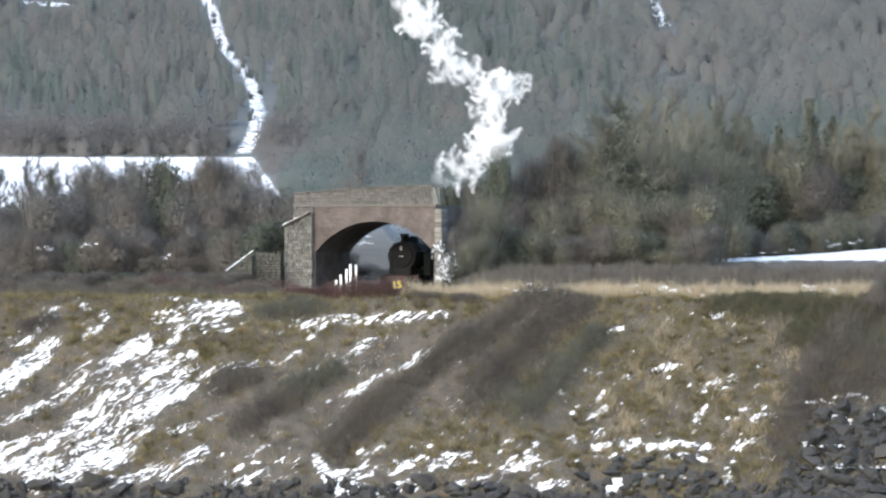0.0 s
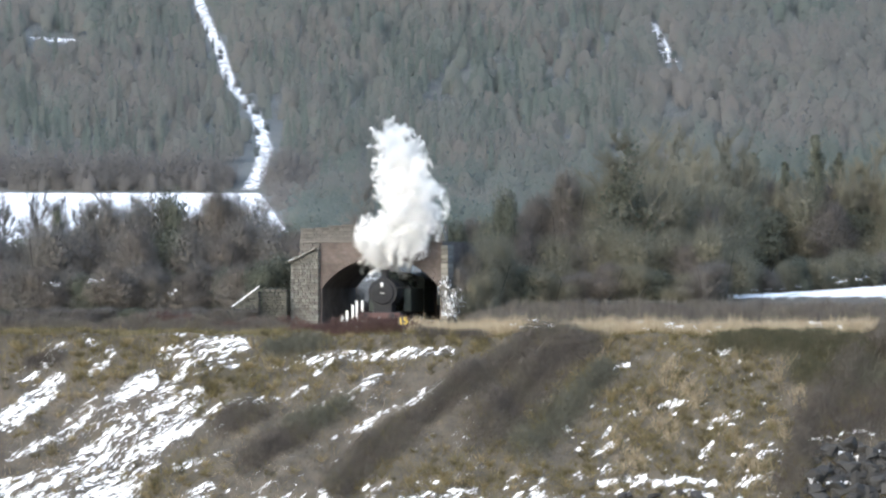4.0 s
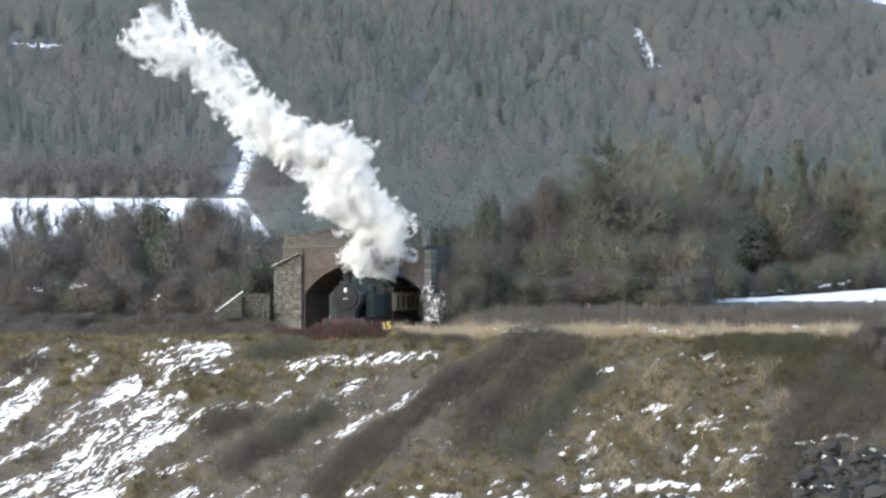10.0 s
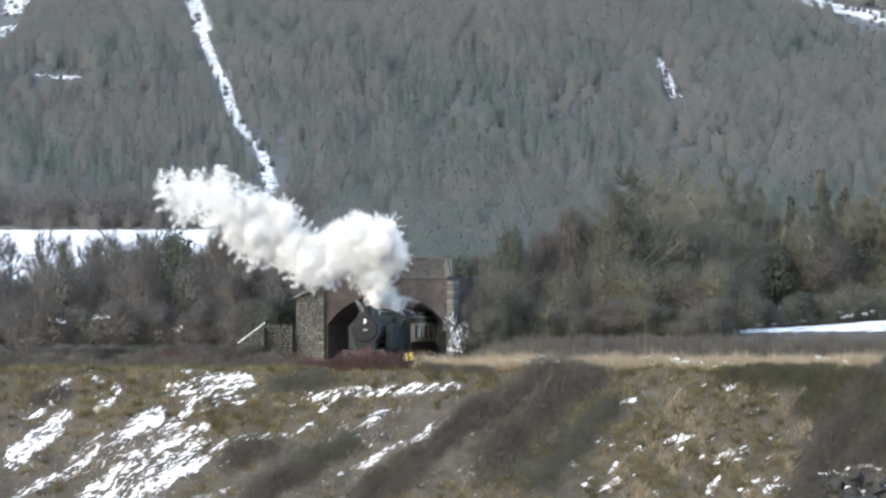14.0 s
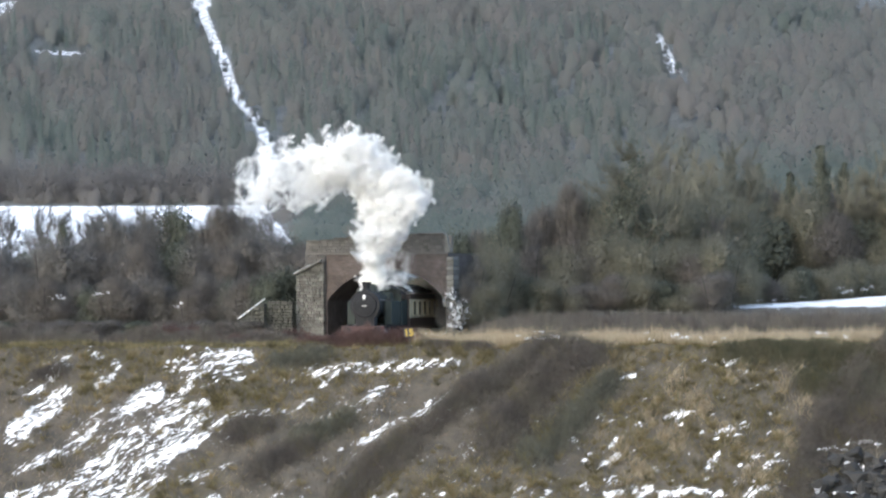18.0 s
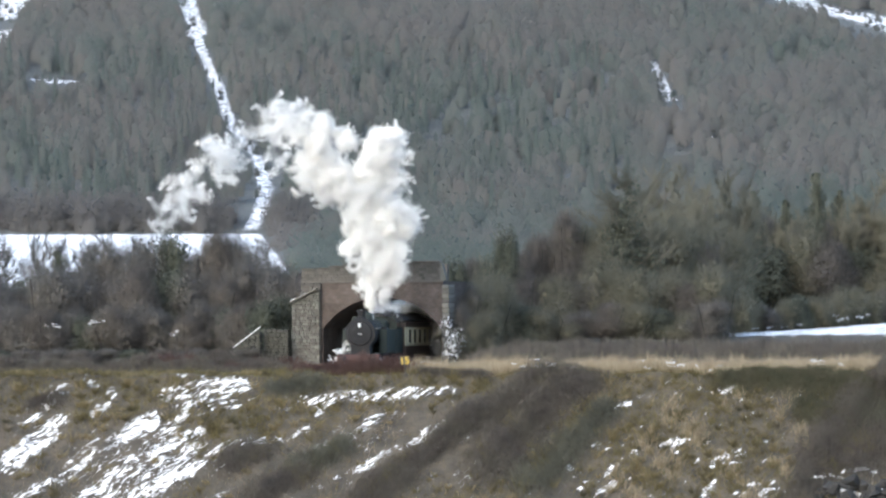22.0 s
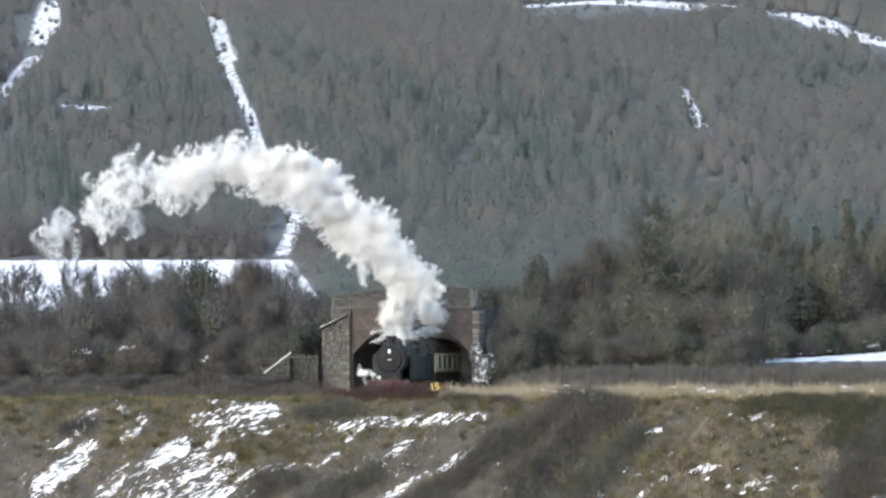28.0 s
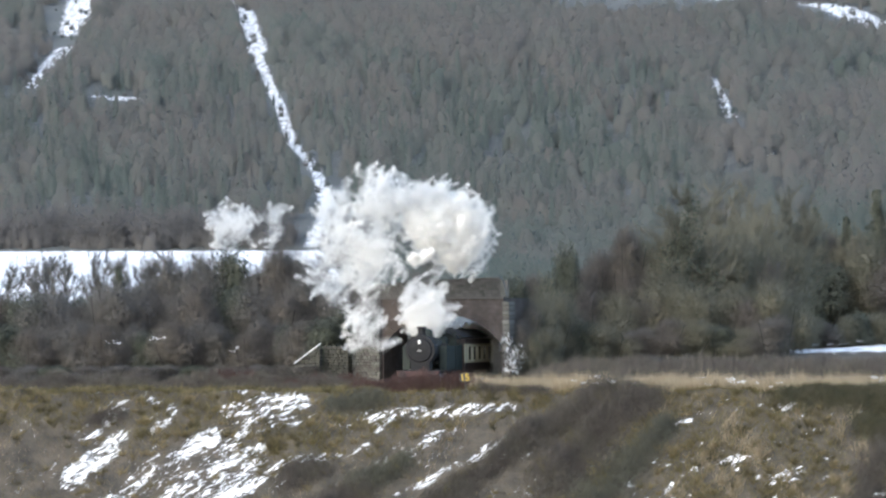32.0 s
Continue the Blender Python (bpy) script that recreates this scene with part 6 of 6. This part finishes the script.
def steam_motion():
    rng = random.Random(12)
    births = []
    b = -1.2
    while b < 31.8:
        births.append(b)
        b += 0.028
    for n, b in enumerate(births):
        if b < 0.05 or b < 1.0 and n % 3:
            continue
        life = LIFE if b > 3 else 2.2 + 0.6 * b
        kind = 2 if b < 0.9 or b < 2.4 and n % 3 else (0, 2, 1, 2, 0, 2)[n % 6]
        size = (rng.uniform(1.05, 1.3), rng.uniform(0.6, 0.9), rng.uniform(1.1, 1.8))[kind]
        mesh = rng.choice(WISPS) if kind == 2 else rng.choice(PUFFS)
        first = (0.15, 0.07, 0.12)[kind]
        last = rng.choice((8, 9, 10, 11, 12, 12)) if kind == 2 else rng.choice((5, 6) if b > 28.0 else (6, 7, 8, 9))
        ob = make_puff((steam, steam_b, steam_c)[n % 3], mesh, size)
        off = Vector((rng.gauss(0, 1), rng.gauss(0, 1), rng.gauss(0, 1))).normalized() * rng.uniform(0.1, 1.0) ** 0.5 * 1.05
        spin = Vector((0, rng.uniform(-0.3, 0.3), 0))
        a0 = Vector((rng.uniform(-0.4, 0.4), rng.uniform(0, 6), rng.uniform(-0.4, 0.4)))
        stay = Vector((0, rng.uniform(-14, -7), 2.25))
        rows = []
        for t in (0.0, 1.5, 3.0, 4.5, 6.0, 8.0, 11.0, 14.0, 20.0):
            if t < b - 0.15:
                rows.append((t, turned(on_track(front_at(t) - 10.2, 17.5) @ stay, a0)))
        if b > 0.15:
            rows.append((b - 0.1, turned(on_track(front_at(b) - 10.2, 17.5) @ stay, a0)))
        k = 0
        while True:
            t = b + (0.0, 0.15, 0.4, 0.8, 1.2, 1.6, 2.0, 2.4, 2.8, 3.2, 3.6, 4.0)[k] * life / LIFE
            if t < 0.0:
                k += 1
                continue
            if not rows:
                t = 0.0
            u = (t - b) / life
            if t > 32.0:
                t = 32.0
                u = (t - b) / life
            uu = first + (1 - first) * u
            x, z, w = plume_at(t, uu)
            grow = min(1.0, uu * 10)
            c = valve_at(t)
            spread = max(0.0, 1.1 * w * PX - 0.75 * size) * grow
            v = c + Vector((x * PX + off.x * spread, off.y * spread * 0.9 - 0.2, z * PX + off.z * spread))
            if v.y > 279.0 and uu > 0.1:
                v.y += (278.4 - v.y) * min(1.0, uu * 3)      # drawn out through the arch
            rows.append((t, turned(v, a0 + spin * (t - b))))
            k += 1
            if t >= 32.0 or k >= last:
                break
        if rows[-1][0] < 31.0:
            # spent: it thins away along the heart of the plume
            end = rows[-1][0]
            ue = (end - b) / life
            for dt, f in ((0.22, 0.75), (0.44, 0.5), (0.66, 0.25), (0.8, 0.05)):
                x, z, w = plume_at(end + dt, ue * f)
                rows.append((end + dt, turned(valve_at(end + dt) + Vector((x * PX, 0.3, z * PX)), a0 + spin * 5)))
            for t in (end + 0.95, end + 3.0, end + 6.0, end + 10.0):
                if t < 31.5:
                    rows.append((t, turned(on_track(front_at(t) - 10.2, 17.5) @ stay, a0 + spin * 6)))
        if rows[-1][0] < 32.0:
            rows.append((32.0, rows[-1][1]))
        walk(ob, rows)
    # narrow jet: small shreds that leave the chimney again and again
    for n in range(16):
        ob = make_puff(small_steam, PUFFS[n % 6], 0.2 + 0.016 * n)
        rows = [(t, turned(on_track(front_at(t)) @ Vector((0, -5.2, 2.6)), (0, n, 0))) for t in (0.0, 2.0, 4.0)]
        t = 5.0 + 0.05 * n
        while t < 31.0:
            for d, h in ((0.0, -0.5), (0.12, 0.05), (0.4, 0.85), (0.7, 1.9), (0.76, -0.6)):
                c = valve_at(t + d)
                x, z, w = plume_at(t + d, 0.06)
                rows.append((t + d, turned(c + Vector((x * PX * max(h, 0) * 0.5, 0, h)), (0, n + t, 0))))
            t += 0.8
        rows.append((32.0, turned(valve_at(32.0) + Vector((0.012 * n, 0, 0.05 + 0.13 * n)), (0, n, 0))))
        walk(ob, rows)
    # steam from the cylinder cocks
    for n in range(7):
        ob = make_puff(small_steam, WISPS[n % 4] if n % 2 else PUFFS[n % 6], (0.5 if n % 2 else 0.22) + 0.02 * n)
        hide = Vector((0, -4.5, 2.0))
        rows = [(t, turned(on_track(front_at(t)) @ hide, (0, n, 0))) for t in (0.0, 2.0, 4.0, 6.0, 8.0, 11.0, 16.0)]
        t = 18.5 + 0.15 * n
        while t < 30.5:
            for d, s in ((0.0, 0.0), (0.4, 0.6), (0.9, 1.0), (1.15, 0.0)):
                m = on_track(front_at(t + d))
                q = hide.lerp(Vector((1.25 + 0.05 * n, -0.2, 1.0 + 0.12 * n)), s)
                rows.append((t + d, turned(m @ q, (0, n + t, 0))))
            t += 1.3
        rows.append((32.0, turned(on_track(12.0) @ hide, (0, n, 0))))
        walk(ob, rows)
    # smoke of the hidden engine, drifting off as the clip begins
    for n in range(30):
        s = n / 29
        ob = make_puff(old_smoke, WISPS[n % 4], rng.uniform(0.9, 1.6))
        x = float(np.interp(s, (0, 0.12, 0.35, 0.5, 0.55, 0.65, 0.8, 1), (0.9, 2.6, 3.3, 2.9, 4.6, 1.2, 0.0, -2.4))) + rng.gauss(0, 0.4)
        z = float(np.interp(s, (0, 0.12, 0.35, 0.5, 0.55, 0.65, 0.8, 1), (7.7, 9.2, 10.8, 13.2, 13.4, 14.2, 16.4, 18.4))) + rng.gauss(0, 0.4)
        low = s < 0.5
        a0 = Vector((rng.uniform(-0.4, 0.4), rng.uniform(0, 6), 0))
        rows = []
        for t in (0.0, 0.5, 1.0, 1.5, 2.0, 3.0, 5.0, 8.0):
            up = 2.3 * t + (0.9 if low and n % 4 == 0 else 1.5) * t * t
            rows.append((t, turned(Vector((x + (1.0 if low else -0.2) * t, 293 + t * 4, z + up)), a0 + Vector((0, 0.2, 0)) * t)))
        rows.append((32.0, rows[-1][1]))
        walk(ob, rows)


def motions():
    ts = [0.5 * i for i in range(29)] + [17, 20, 24, 28, 32]
    walk(loco, [(t, on_track(front_at(t))) for t in ts])
    walk(coach, [(t, on_track(front_at(t) - 10.2, 17.5)) for t in ts])
    for w, x, y, rad in WHEELS:
        rows = [(t, pose(x, y, rad, -math.degrees((front_at(t) - front_at(0)) / rad))) for t in ts]
        walk(w, rows)
    steam_motion()


motions()
